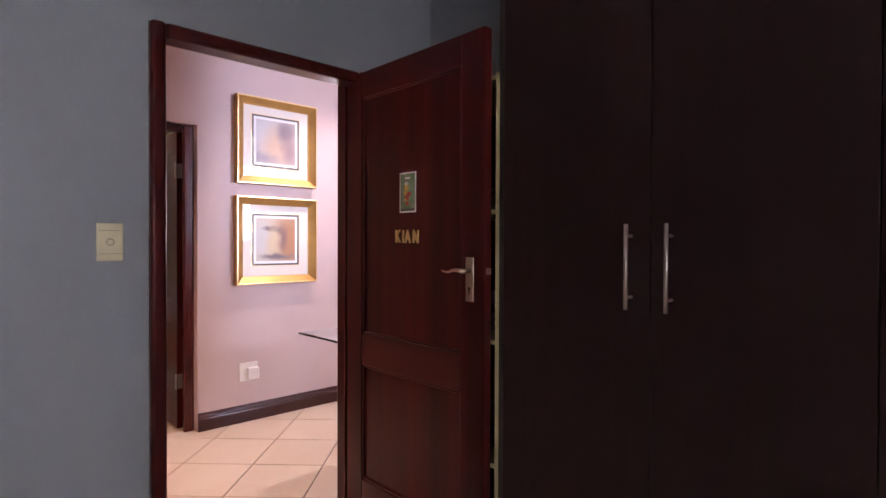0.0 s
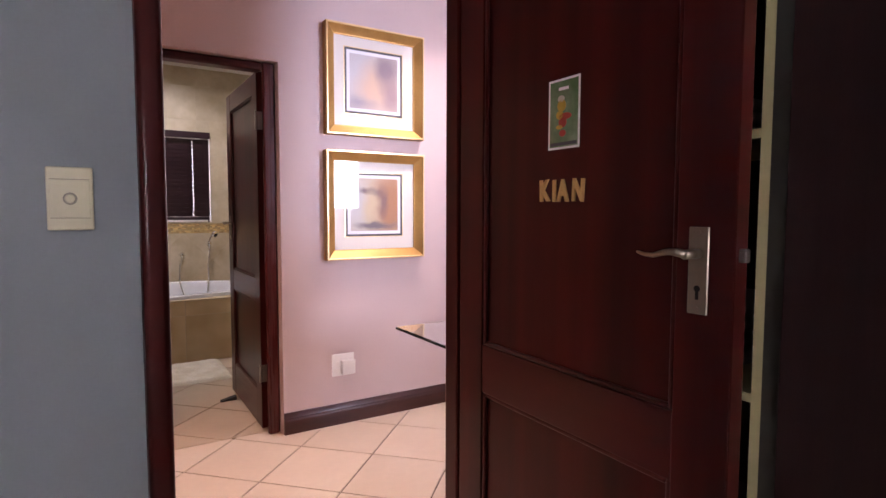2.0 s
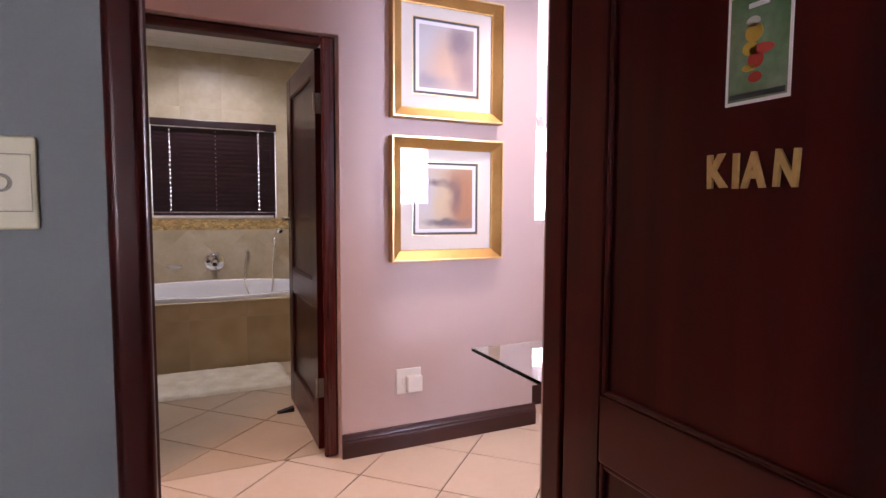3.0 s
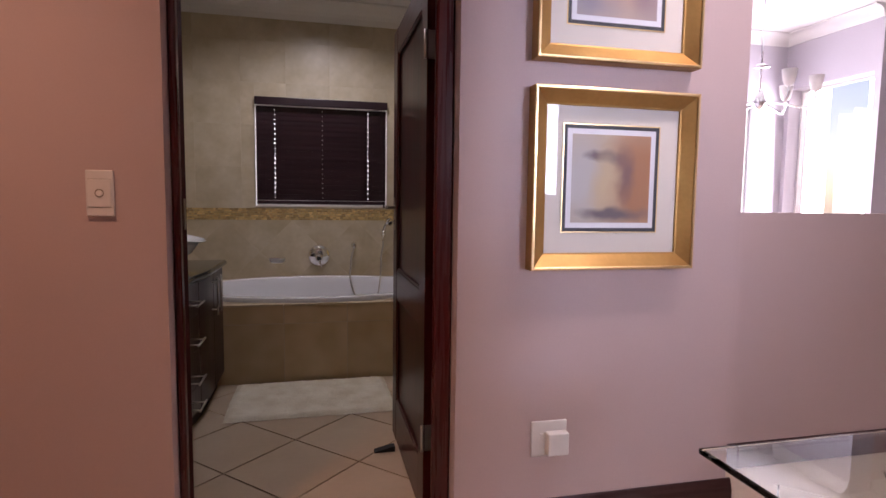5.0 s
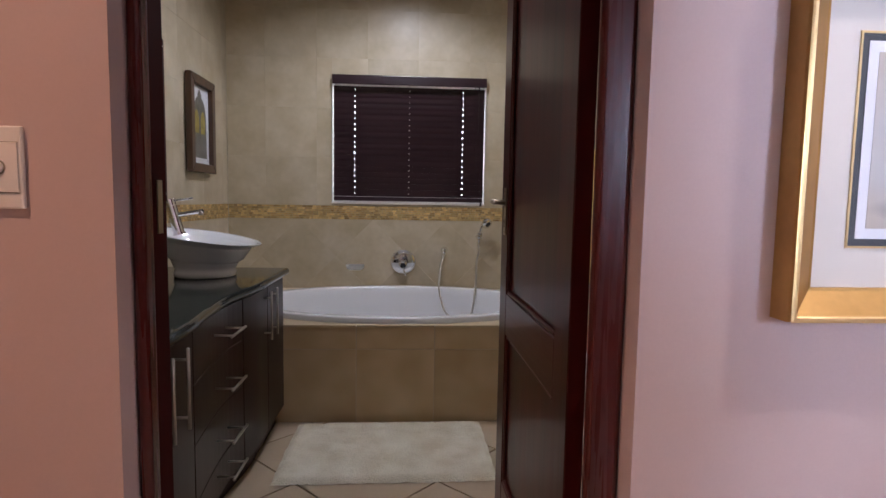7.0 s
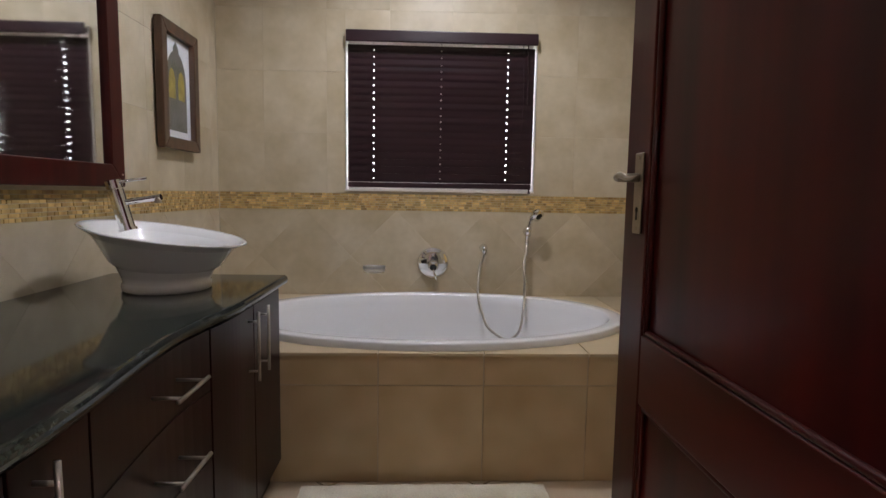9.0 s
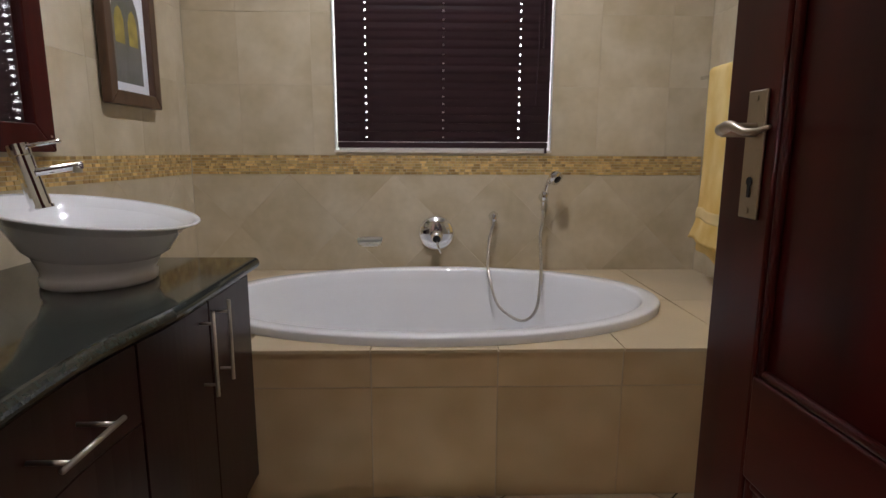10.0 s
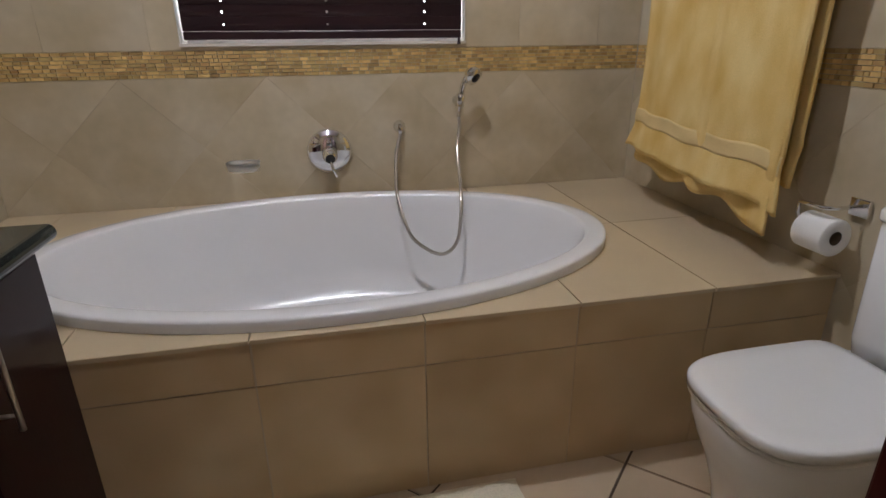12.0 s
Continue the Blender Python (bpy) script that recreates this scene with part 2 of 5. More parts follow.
def smudge_art(name, ground, blobs):
    """A soft abstract wash: blobs are (x, z, rx, rz, colour, weight) in metres from the sheet's middle."""
    m = bpy.data.materials.new(name)
    m.use_nodes = True
    n, l = m.node_tree.nodes, m.node_tree.links
    b = n["Principled BSDF"]
    b.inputs["Roughness"].default_value = 0.75
    tc = n.new("ShaderNodeTexCoord")
    wob = n.new("ShaderNodeTexNoise")
    wob.inputs["Scale"].default_value, wob.inputs["Detail"].default_value = 9.0, 5
    l.new(tc.outputs["Object"], wob.inputs[0])
    ws = n.new("ShaderNodeVectorMath")
    ws.operation = "MULTIPLY_ADD"
    l.new(wob.outputs["Color"], ws.inputs[0])
    ws.inputs[1].default_value = (0.10, 0.10, 0.10)
    l.new(tc.outputs["Object"], ws.inputs[2])
    last = None
    for x, z, rx, rz, col, wgt in blobs:
        mp = n.new("ShaderNodeMapping")
        mp.inputs["Location"].default_value = (-(x + 0.05) / rx, -0.05, -(z + 0.05) / rz)
        mp.inputs["Scale"].default_value = (1 / rx, 1, 1 / rz)
        l.new(ws.outputs[0], mp.inputs[0])
        g = n.new("ShaderNodeTexGradient")
        g.gradient_type = "SPHERICAL"
        l.new(mp.outputs[0], g.inputs[0])
        k = n.new("ShaderNodeMath")
        k.operation = "MULTIPLY"
        k.inputs[1].default_value = wgt
        l.new(g.outputs[1], k.inputs[0])
        mx = n.new("ShaderNodeMix")
        mx.data_type = "RGBA"
        l.new(k.outputs[0], mx.inputs[0])
        if last is None:
            mx.inputs[6].default_value = (*ground, 1)
        else:
            l.new(last, mx.inputs[6])
        mx.inputs[7].default_value = (*col, 1)
        last = mx.outputs[2]
    l.new(last, b.inputs["Base Color"])
    return m


# ---------------------------------------------------------------- builders
PLACE = {}


def mesh_of(name, bm, material, smooth=False):
    bmesh.ops.recalc_face_normals(bm, faces=bm.faces)
    me = bpy.data.meshes.new(name)
    bm.to_mesh(me)
    bm.free()
    me.materials.append(material)
    if smooth:
        me.polygons.foreach_set("use_smooth", [True] * len(me.polygons))
    return me


def thing(name, label, category, at=(0, 0, 0), turn=0.0, group="", kind=""):
    """An empty at the thing's base, for parts."""
    ob = new(name)
    ob.empty_display_size = 0.05
    m = pose(*at, 0, 0, turn)
    ob.matrix_world = m
    PLACE[ob] = m
    return tagged(ob, label, category, group, kind)


def part(name, bm, material, parent, label="", smooth=False, local=False):
    """One mesh under a thing or a part. The bmesh is in the world's places, or with local in the thing's own."""
    if not local:
        bm.transform(PLACE[parent].inverted())
    ob = new(name, mesh_of(name, bm, material, smooth))
    ob.parent = parent
    PLACE[ob] = PLACE[parent]
    return tagged(ob, label)


def solo(name, bm, material, label, category, group="", kind="", smooth=False):
    """A thing of one mesh, or a piece of the setting."""
    ob = new(name, mesh_of(name, bm, material, smooth))
    PLACE[ob] = Matrix.Identity(4)
    return tagged(ob, label, category, group, kind)


def soft(ob, width=0.003, segments=2):
    md = ob.modifiers.new("bevel", "BEVEL")
    md.width, md.segments, md.limit_method = width, segments, "ANGLE"
    return ob


def box(x0, x1, y0, y1, z0, z1, bm=None):
    bm = bm or bmesh.new()
    v = [bm.verts.new((x, y, z)) for z in (z0, z1) for y in (y0, y1) for x in (x0, x1)]
    for f in ((0, 2, 3, 1), (4, 5, 7, 6), (0, 1, 5, 4), (2, 6, 7, 3), (0, 4, 6, 2), (1, 3, 7, 5)):
        bm.faces.new([v[i] for i in f])
    return bm


def boxes(*list_of):
    bm = bmesh.new()
    for b in list_of:
        box(*b, bm=bm)
    return bm


def rbox(x0, x1, y0, y1, z0, z1, r=0.004, seg=2):
    bm = box(x0, x1, y0, y1, z0, z1)
    bmesh.ops.bevel(bm, geom=bm.edges[:], offset=r, segments=seg, profile=0.6, affect="EDGES")
    return bm


def loft(rings, bm=None, close=True, cap0=True, cap1=True):
    """Skin over rings of points, all with the same count."""
    bm = bm or bmesh.new()
    rows = [[bm.verts.new(p) for p in r] for r in rings]
    n = len(rows[0])
    for a, b in zip(rows, rows[1:]):
        for i in range(n if close else n - 1):
            j = (i + 1) % n
            bm.faces.new((a[i], a[j], b[j], b[i]))
    if cap0:
        bm.faces.new(rows[0][::-1])
    if cap1:
        bm.faces.new(rows[-1])
    return bm


def tube(points, r, n=10, bm=None):
    """A round rod along points; r: one radius, or one for each point."""
    pts = [Vector(p) for p in points]
    rr = r if isinstance(r, (list, tuple)) else [r] * len(pts)
    rings, up = [], Vector((0.13, 0.27, 0.95))
    for i, p in enumerate(pts):
        d = (pts[min(i + 1, len(pts) - 1)] - pts[max(i - 1, 0)]).normalized()
        side = d.cross(up)
        if side.length < 1e-3:
            side = d.cross(Vector((1, 0, 0)))
        side.normalize()
        other = side.cross(d)
        up = other
        rings.append([p + rr[i] * (math.cos(a) * side + math.sin(a) * other) for a in (math.tau * k / n for k in range(n))])
    return loft(rings, bm)


def disc(c, axis, r, depth, n=32, bm=None, r2=None):
    """A short cylinder or cone from c along axis."""
    c, a = Vector(c), Vector(axis).normalized()
    return tube([c, c + a * depth], [r, r if r2 is None else r2], n, bm)


def extrude_y(profile, y0, y1, bm=None):
    """A bar along y with the profile (x, z)."""
    return loft([[(x, y, z) for x, z in profile] for y in (y0, y1)], bm)


def extrude_x(profile, x0, x1, bm=None):
    """A bar along x with the profile (y, z)."""
    return loft([[(x, y, z) for y, z in profile] for x in (x0, x1)], bm)


def superring(cx, cy, a, b, z, n=40, p=2.0, tilt=0.0):
    out = []
    for k in range(n):
        t = math.tau * k / n
        c, s = math.cos(t), math.sin(t)
        x = a * math.copysign(abs(c) ** (2 / p), c)
        y = b * math.copysign(abs(s) ** (2 / p), s)
        out.append((cx + x, cy + y, z - tilt * x))
    return out


# ---- tiles
def clip(poly, x0, x1, y0, y1):
    """A convex polygon cut to a rectangle."""
    for axis, lim, keep in ((0, x0, 1), (0, x1, -1), (1, y0, 1), (1, y1, -1)):
        out = []
        for i, p in enumerate(poly):
            q = poly[(i + 1) % len(poly)]
            dp, dq = keep * (p[axis] - lim), keep * (q[axis] - lim)
            if dp >= 0:
                out.append(p)
            if dp * dq < 0:
                t = dp / (dp - dq)
                out.append((p[0] + t * (q[0] - p[0]), p[1] + t * (q[1] - p[1])))
        poly = out
        if len(poly) < 3:
            return []
    return poly


def inset(poly, d):
    cx, cy = sum(p[0] for p in poly) / len(poly), sum(p[1] for p in poly) / len(poly)
    out = []
    for x, y in poly:
        r = math.hypot(x - cx, y - cy) or 1
        k = max(1 - d * 1.41 / r, 0.05)
        out.append((cx + (x - cx) * k, cy + (y - cy) * k))
    return out


FLAT = {
    "floor": lambda u, v, h: (u, v, h),
    "north": lambda u, v, h: (u, -h, v),
    "south": lambda u, v, h: (u, h, v),
    "west": lambda u, v, h: (h, u, v),
    "east": lambda u, v, h: (-h, u, v),
}
TILE_MESHES = {}


def lay(poly, facing, base, parent, material, name="tile", joint=0.0025, proud=0.006):
    """One tile in its bed. Alike tiles share a mesh."""
    area = abs(sum(p[0] * q[1] - q[0] * p[1] for p, q in zip(poly, poly[1:] + poly[:1]))) / 2
    if area < 0.0004:
        return None
    cx, cy = sum(p[0] for p in poly) / len(poly), sum(p[1] for p in poly) / len(poly)
    rel = [(x - cx, y - cy) for x, y in poly]
    f = FLAT[facing]
    key = (facing, material.name, proud, tuple((round(x, 3), round(y, 3)) for x, y in rel))
    if key not in TILE_MESHES:
        body = inset(rel, joint)
        top = inset(rel, joint + 0.0005)
        bm = loft([[f(x, y, 0) for x, y in body], [f(x, y, proud - 0.0008) for x, y in body], [f(x, y, proud) for x, y in top]], cap0=False)
        TILE_MESHES[key] = mesh_of(name, bm, material)
    ob = new(name, TILE_MESHES[key])
    ob.parent = parent
    o = Vector(f(cx, cy, 0)) + Vector(base)
    ob.location = o
    return ob


def cut_hole(rect, hole):
    """A rectangle x0, x1, y0, y1 less a rectangular hole: the rectangles left."""
    x0, x1, y0, y1 = rect
    a0, a1, b0, b1 = hole
    if x1 <= a0 or x0 >= a1 or y1 <= b0 or y0 >= b1:
        return [rect]
    out = []
    if x0 < a0:
        out.append((x0, a0, y0, y1))
    if x1 > a1:
        out.append((a1, x1, y0, y1))
    m0, m1 = max(x0, a0), min(x1, a1)
    if y0 < b0:
        out.append((m0, m1, y0, b0))
    if y1 > b1:
        out.append((m0, m1, b1, y1))
    return out


def quad(x0, x1, y0, y1):
    return [(x0, y0), (x1, y0), (x1, y1), (x0, y1)]


def diagonal_tiles(x0, x1, y0, y1, ox, oy, h, facing, base, parent, material, proud=0.006, joint=0.0025, area=None):
    """Square tiles laid at 45 degrees, h: half a diagonal, a corner at (ox, oy)."""
    made = []
    for i in range(int((x0 - ox) / h) - 2, int((x1 - ox) / h) + 3):
        for j in range(int((y0 - oy) / h) - 2, int((y1 - oy) / h) + 3):
            if (i + j) % 2 == 0:
                continue
            cx, cy = ox + i * h, oy + j * h
            poly = clip([(cx - h, cy), (cx, cy - h), (cx + h, cy), (cx, cy + h)], x0, x1, y0, y1)
            if poly:
                made.append(lay(poly, facing, base, parent, material, joint=joint, proud=proud))
    return made


def sheet(corners, toward):
    """One flat face that looks toward the given way."""
    bm = bmesh.new()
    f = bm.faces.new([bm.verts.new(c) for c in corners])
    f.normal_update()
    if f.normal.dot(Vector(toward)) < 0:
        f.normal_flip()
    return bm


def pane_part(name, corners, toward, parent, label=""):
    """A single glazing sheet under a thing, which casts no shadow."""
    bm = sheet(corners, toward)
    bm.transform(PLACE[parent].inverted())
    me = bpy.data.meshes.new(name)
    bm.to_mesh(me)
    bm.free()
    me.materials.append(GLAZING)
    ob = new(name, me)
    ob.parent = parent
    ob.visible_shadow = False
    return tagged(ob, label)

# ---------------------------------------------------------------- structure


def wall(name, list_of, material, label):
    return solo(name, boxes(*list_of), material, label, "wall", kind="structure")


def slab(name, b, material, label, category):
    return solo(name, box(*b), material, label, category, kind="structure")


DOOR_Y, PASS_Y0, PASS_Y1, BATH_Y0, BATH_Y1 = 2.222, 2.38, 3.93, 4.12, 7.06
BATH_X0, BATH_X1 = -0.23, 2.440

# floors
bed_floor = slab("floor_bedroom", (-2.2, 2.06, -2.4, 2.30, -0.12, 0.0), FLOOR_TILE, "cream tiled bedroom floor in shade", "floor")
hall_floor = slab("floor_passage", (-1.35, 7.6, -0.45, 4.03, -0.20, -0.006), GROUT, "brown grout bed under cream diagonal floor tiles", "floor")
void_floor = slab("floor_stair_hall", (2.62, 8.2, 4.031, 7.2, -0.12, -0.002), FLOOR_TILE, "cream floor of the bright stair hall", "floor")
bath_floor = slab("floor_bathroom", (-0.40, 2.655, 4.031, 7.2, -0.20, -0.006), GROUT, "brown grout bed under cream diagonal floor tiles", "floor")

# bedroom walls
wall("wall_bedroom_door", [(-2.2, 0.721, DOOR_Y, PASS_Y0, 0, 2.9), (1.655, 2.21, DOOR_Y, PASS_Y0, 0, 2.9), (0.721, 1.655, DOOR_Y, PASS_Y0, 2.067, 2.9)],
     PAINT_BEDROOM, "blue-grey painted bedroom wall round a doorway")
wall("wall_passage_south", [(-1.2, 0.752, PASS_Y0 - 0.075, PASS_Y0 + 0.004, 0, 2.82), (1.603, 2.214, PASS_Y0 - 0.075, PASS_Y0 + 0.004, 0, 2.82),
                            (0.752, 1.603, PASS_Y0 - 0.075, PASS_Y0 + 0.004, 2.045, 2.82)],
     PAINT_PASSAGE, "mauve-grey painted plaster round the bedroom doorway")
wall("wall_bedroom_east", [(2.06, 2.206, -2.4, DOOR_Y, 0, 2.9)], PAINT_BEDROOM, "blue-grey painted wall beside the wardrobe")
wall("wall_bedroom_west", [(-2.2, -2.05, -2.4, DOOR_Y, 0, 2.9)], PAINT_BEDROOM, "plain blue-grey painted bedroom wall")
wall("wall_bedroom_south", [(-2.2, -1.7, -2.55, -2.4, 0, 2.9), (-0.1, 2.206, -2.55, -2.4, 0, 2.9), (-1.7, -0.1, -2.55, -2.4, 0, 0.9), (-1.7, -0.1, -2.55, -2.4, 2.2, 2.9)],
     PAINT_BEDROOM, "blue-grey painted bedroom wall with a window")
slab("ceiling_bedroom", (-2.2, 2.206, -2.55, PASS_Y0 - 0.076, 2.75, 2.9), PAINT_CEILING, "white bedroom ceiling", "ceiling")

# passage and landing walls
wall("wall_passage_north", [(-1.35, 0.573, PASS_Y1, BATH_Y0 - 0.012, 0, 2.82), (1.493, 2.62, PASS_Y1, BATH_Y0 - 0.012, 0, 2.82), (0.573, 1.493, PASS_Y1, BATH_Y0 - 0.012, 2.072, 2.82)],
     PAINT_PASSAGE, "mauve-grey painted passage wall round the bathroom doorway")
for nm, xa, xb in (("plaster_reveal_1", 0.573, 0.579), ("plaster_reveal_2", 1.493, 1.486)):
    solo(nm, loft([[(xa, PASS_Y1, z), (xb, PASS_Y1 + 0.036, z), (xb, 4.10, z), (xa, 4.10, z)] for z in (0, 2.0715)]), PAINT_PASSAGE, "mauve-grey plaster splay beside the door frame", "wall", kind="structure")
wall("wall_passage_west", [(-1.35, -1.2, PASS_Y0 - 0.075, PASS_Y1, 0, 2.82)], PAINT_PASSAGE, "mauve-grey painted end wall of the passage")
wall("wall_landing_west", [(2.207, 2.22, -0.45, PASS_Y0 - 0.076, 0, 2.82)], PAINT_PASSAGE, "mauve-grey painted landing wall")
wall("wall_landing_south", [(2.207, 2.95, -0.45, -0.3, 0, 2.82), (3.71, 7.6, -0.45, -0.3, 0, 2.82), (2.95, 3.71, -0.45, -0.3, 0, 1.30), (2.95, 3.71, -0.45, -0.3, 2.42, 2.82)],
     PAINT_PASSAGE, "mauve-grey landing wall with a window")
wall("wall_landing_east", [(7.45, 7.6, -0.3, 6.0, 0, 2.95)], PAINT_PASSAGE, "mauve-grey far landing wall")
wall("half_wall", [(2.621, 5.4, 4.20, 4.33, 0, 1.185)], PAINT_PASSAGE, "mauve-grey painted half-height wall beside the stair hall")
wall("wall_stair_west", [(2.50, 2.62, BATH_Y0 - 0.011, 7.2, 0, 2.95)], PAINT_DAYLIT, "mauve-grey stair hall wall")
wall("wall_stair_north", [(2.62, 4.45, 7.0, 7.2, 0, 2.95), (5.41, 5.755, 7.0, 7.2, 0, 2.95), (4.45, 5.41, 7.0, 7.2, 0, 0.3), (4.45, 5.41, 7.0, 7.2, 2.25, 2.95)],
     PAINT_DAYLIT, "pale daylit stair hall wall with a tall window")
wall("wall_stair_east", [(5.756, 6.0, 6.95, 7.2, 0, 2.95), (5.756, 6.0, 6.0, 6.06, 0, 2.95), (5.756, 6.0, 6.06, 6.95, 0, 0.3), (5.756, 6.0, 6.06, 6.95, 2.4, 2.95)],
     PAINT_DAYLIT, "pale daylit stair hall wall with a tall bright window")
wall("wall_stair_door", [(6.001, 6.03, 6.0, 6.15, 0, 2.95), (6.93, 7.6, 6.0, 6.15, 0, 2.95), (6.03, 6.93, 6.0, 6.15, 2.32, 2.95)],
     PAINT_PASSAGE, "mauve-grey wall round a tall wooden door")
slab("ceiling_passage", (-1.35, 7.6, -0.45, 4.33, 2.82, 2.94), PAINT_CEILING, "white passage ceiling", "ceiling")
slab("ceiling_stair_hall", (2.50, 7.6, 4.331, 7.2, 2.95, 3.07), PAINT_CEILING, "white ceiling of the bright stair hall", "ceiling")

# bathroom walls: masonry behind the tiles
WIN = (0.512, 1.631, 1.163, 2.060)
bath_n = wall("wall_bathroom_north", [(-0.40, WIN[0], 7.0655, 7.25, 0, 2.9), (WIN[1], 2.499, 7.0655, 7.25, 0, 2.9), (WIN[0], WIN[1], 7.0655, 7.25, 0, WIN[2]), (WIN[0], WIN[1], 7.0655, 7.25, WIN[3], 2.9)],
              WALL_GROUT, "beige tiled bathroom wall with a mosaic border")
bath_w = wall("wall_bathroom_west", [(-0.40, BATH_X0 - 0.0055, BATH_Y0, 7.065, 0, 2.9)], WALL_GROUT, "beige tiled bathroom wall behind the basins")
bath_e = wall("wall_bathroom_east", [(BATH_X1 + 0.0055, 2.499, BATH_Y0, 7.065, 0, 2.9)], WALL_GROUT, "beige tiled bathroom wall behind the toilet")
bath_s = wall("wall_bathroom_south", [(-0.40, 0.578, BATH_Y0 - 0.011, BATH_Y0, 0, 2.9), (1.487, 2.499, BATH_Y0 - 0.011, BATH_Y0, 0, 2.9), (0.578, 1.487, BATH_Y0 - 0.011, BATH_Y0, 2.072, 2.9)],
              WALL_GROUT, "beige bathroom wall round the doorway")
slab("ceiling_bathroom", (-0.40, 2.499, BATH_Y0 - 0.011, 7.25, 2.87, 3.0), PAINT_CEILING, "white bathroom ceiling", "ceiling")


def cornice_profile(d, z, flip=1):
    """Coved cornice: (offset from the wall, height), ceiling at z."""
    pts = [(0, z), (0, z - d), (0.012, z - d), (0.014, z - d + 0.015)]
    pts += [(0.014 + (d - 0.03) * (1 - math.cos(a)), z - d + 0.015 + (d - 0.03) * math.sin(a)) for a in (math.pi / 2 * k / 6 for k in range(1, 7))]
    pts += [(d, z - 0.012), (d, z)]
    return [(flip * p, q) for p, q in pts]


def cornice(name, along, a, b, at, d, z, flip, label="white coved plaster cornice"):
    prof = [(at + p, q) for p, q in cornice_profile(d, z, flip)]
    bm = extrude_x(prof, a, b) if along == "x" else extrude_y(prof, a, b)
    return solo(name, bm, PLASTER_CORNICE, label, "cornice", kind="structure")


cornice("cornice_bathroom_north", "x", BATH_X0, BATH_X1, BATH_Y1, 0.150, 2.868, -1)
cornice("cornice_bathroom_west", "y", BATH_Y0, BATH_Y1, BATH_X0, 0.148, 2.868, 1)
cornice("cornice_bathroom_east", "y", BATH_Y0, BATH_Y1, BATH_X1, 0.148, 2.868, -1)
cornice("cornice_passage_north", "x", -1.2, 2.62, PASS_Y1, 0.10, 2.818, -1)
cornice("cornice_stair_north", "x", 2.62, 5.755, 7.0, 0.11, 2.948, -1)
cornice("cornice_stair_east", "y", 6.0, 7.0, 5.755, 0.108, 2.948, -1)
cornice("cornice_stair_door", "x", 6.0, 7.45, 6.0, 0.108, 2.948, -1)


def baseboard(name, along, a, b, at, flip):
    t, h = 0.018, 0.122
    prof = [(0, 0), (t, 0), (t, h - 0.045), (t - 0.003, h - 0.036), (t - 0.003, h - 0.028), (t - 0.007, h - 0.018), (t - 0.010, h - 0.006), (t - 0.013, h), (0, h)]
    prof = [(at + flip * p, q) for p, q in prof]
    bm = extrude_x(prof, a, b) if along == "x" else extrude_y(prof, a, b)
    return solo(name, bm, BASEBOARD, "dark brown moulded wooden baseboard", "baseboard", kind="structure")


baseboard("baseboard_pictures", "x", 1.4935, 2.638, PASS_Y1, -1)
baseboard("baseboard_switch", "x", -1.2, 0.572, PASS_Y1, -1)
baseboard("baseboard_corner", "y", PASS_Y1 + 0.001, 4.199, 2.62, 1)
baseboard("baseboard_half_wall", "x", 2.64, 5.4, 4.20, -1)
baseboard("baseboard_passage_south", "x", 1.615, 2.21, PASS_Y0 + 0.004, 1)


# windows with bright daylight behind
def window(name, centre, w, h, along, label, f=0.05, mullion=True):
    """Frame and pane in an opening; along: the axis of its width."""
    t = thing(name, label, "window", centre, kind="structure")
    x, y, z = centre

    def bar(a0, a1, z0, z1, d=0.05):
        return (x + a0, x + a1, y - d / 2, y + d / 2, z + z0, z + z1) if along == "x" else (x - d / 2, x + d / 2, y + a0, y + a1, z + z0, z + z1)
    bars = [bar(-w / 2, -w / 2 + f, 0, h), bar(w / 2 - f, w / 2, 0, h), bar(-w / 2 + f, w / 2 - f, 0, f), bar(-w / 2 + f, w / 2 - f, h - f, h)]
    if mullion:
        bars.append(bar(-0.02, 0.02, f, h - f))
    part("window_frame", boxes(*bars), WHITE_PLASTIC, t, "white window frame")
    for a0, a1 in ((-w / 2 + f, -0.02), (0.02, w / 2 - f)) if mullion else ((-w / 2 + f, w / 2 - f),):
        p = part("pane", box(*bar(a0, a1, f, h - f, 0.006)), GLASS, t, "clear glass")
        p.visible_shadow = False
    return t


window("window_1", (1.0715, 7.20, WIN[2]), WIN[1] - WIN[0], WIN[3] - WIN[2], "x", "bathroom window behind a closed dark blind")
window("window_2", (4.93, 7.12, 0.3), 0.96, 1.95, "x", "tall bright stair hall window", 0.02, False)
window("window_3", (5.93, 6.505, 0.3), 0.89, 2.1, "y", "tall bright stair hall window", 0.02, False)
window("window_4", (3.33, -0.40, 1.30), 0.76, 1.12, "x", "bright landing window")
window("window_5", (-0.9, -2.48, 0.9), 1.6, 1.3, "x", "bedroom window")
for nm, b in (("backdrop_north", (-3, 8.5, 9.0, 9.02, -1, 5)), ("backdrop_east", (9.2, 9.22, 3, 9, -1, 5)), ("backdrop_south", (0, 8, -3.02, -3.0, -1, 5)), ("backdrop_bedroom", (-3, 1.5, -4.02, -4.0, -1, 5))):
    solo(nm, box(*b), DAY, "bright pale sky outside the windows", "sky", kind="structure")


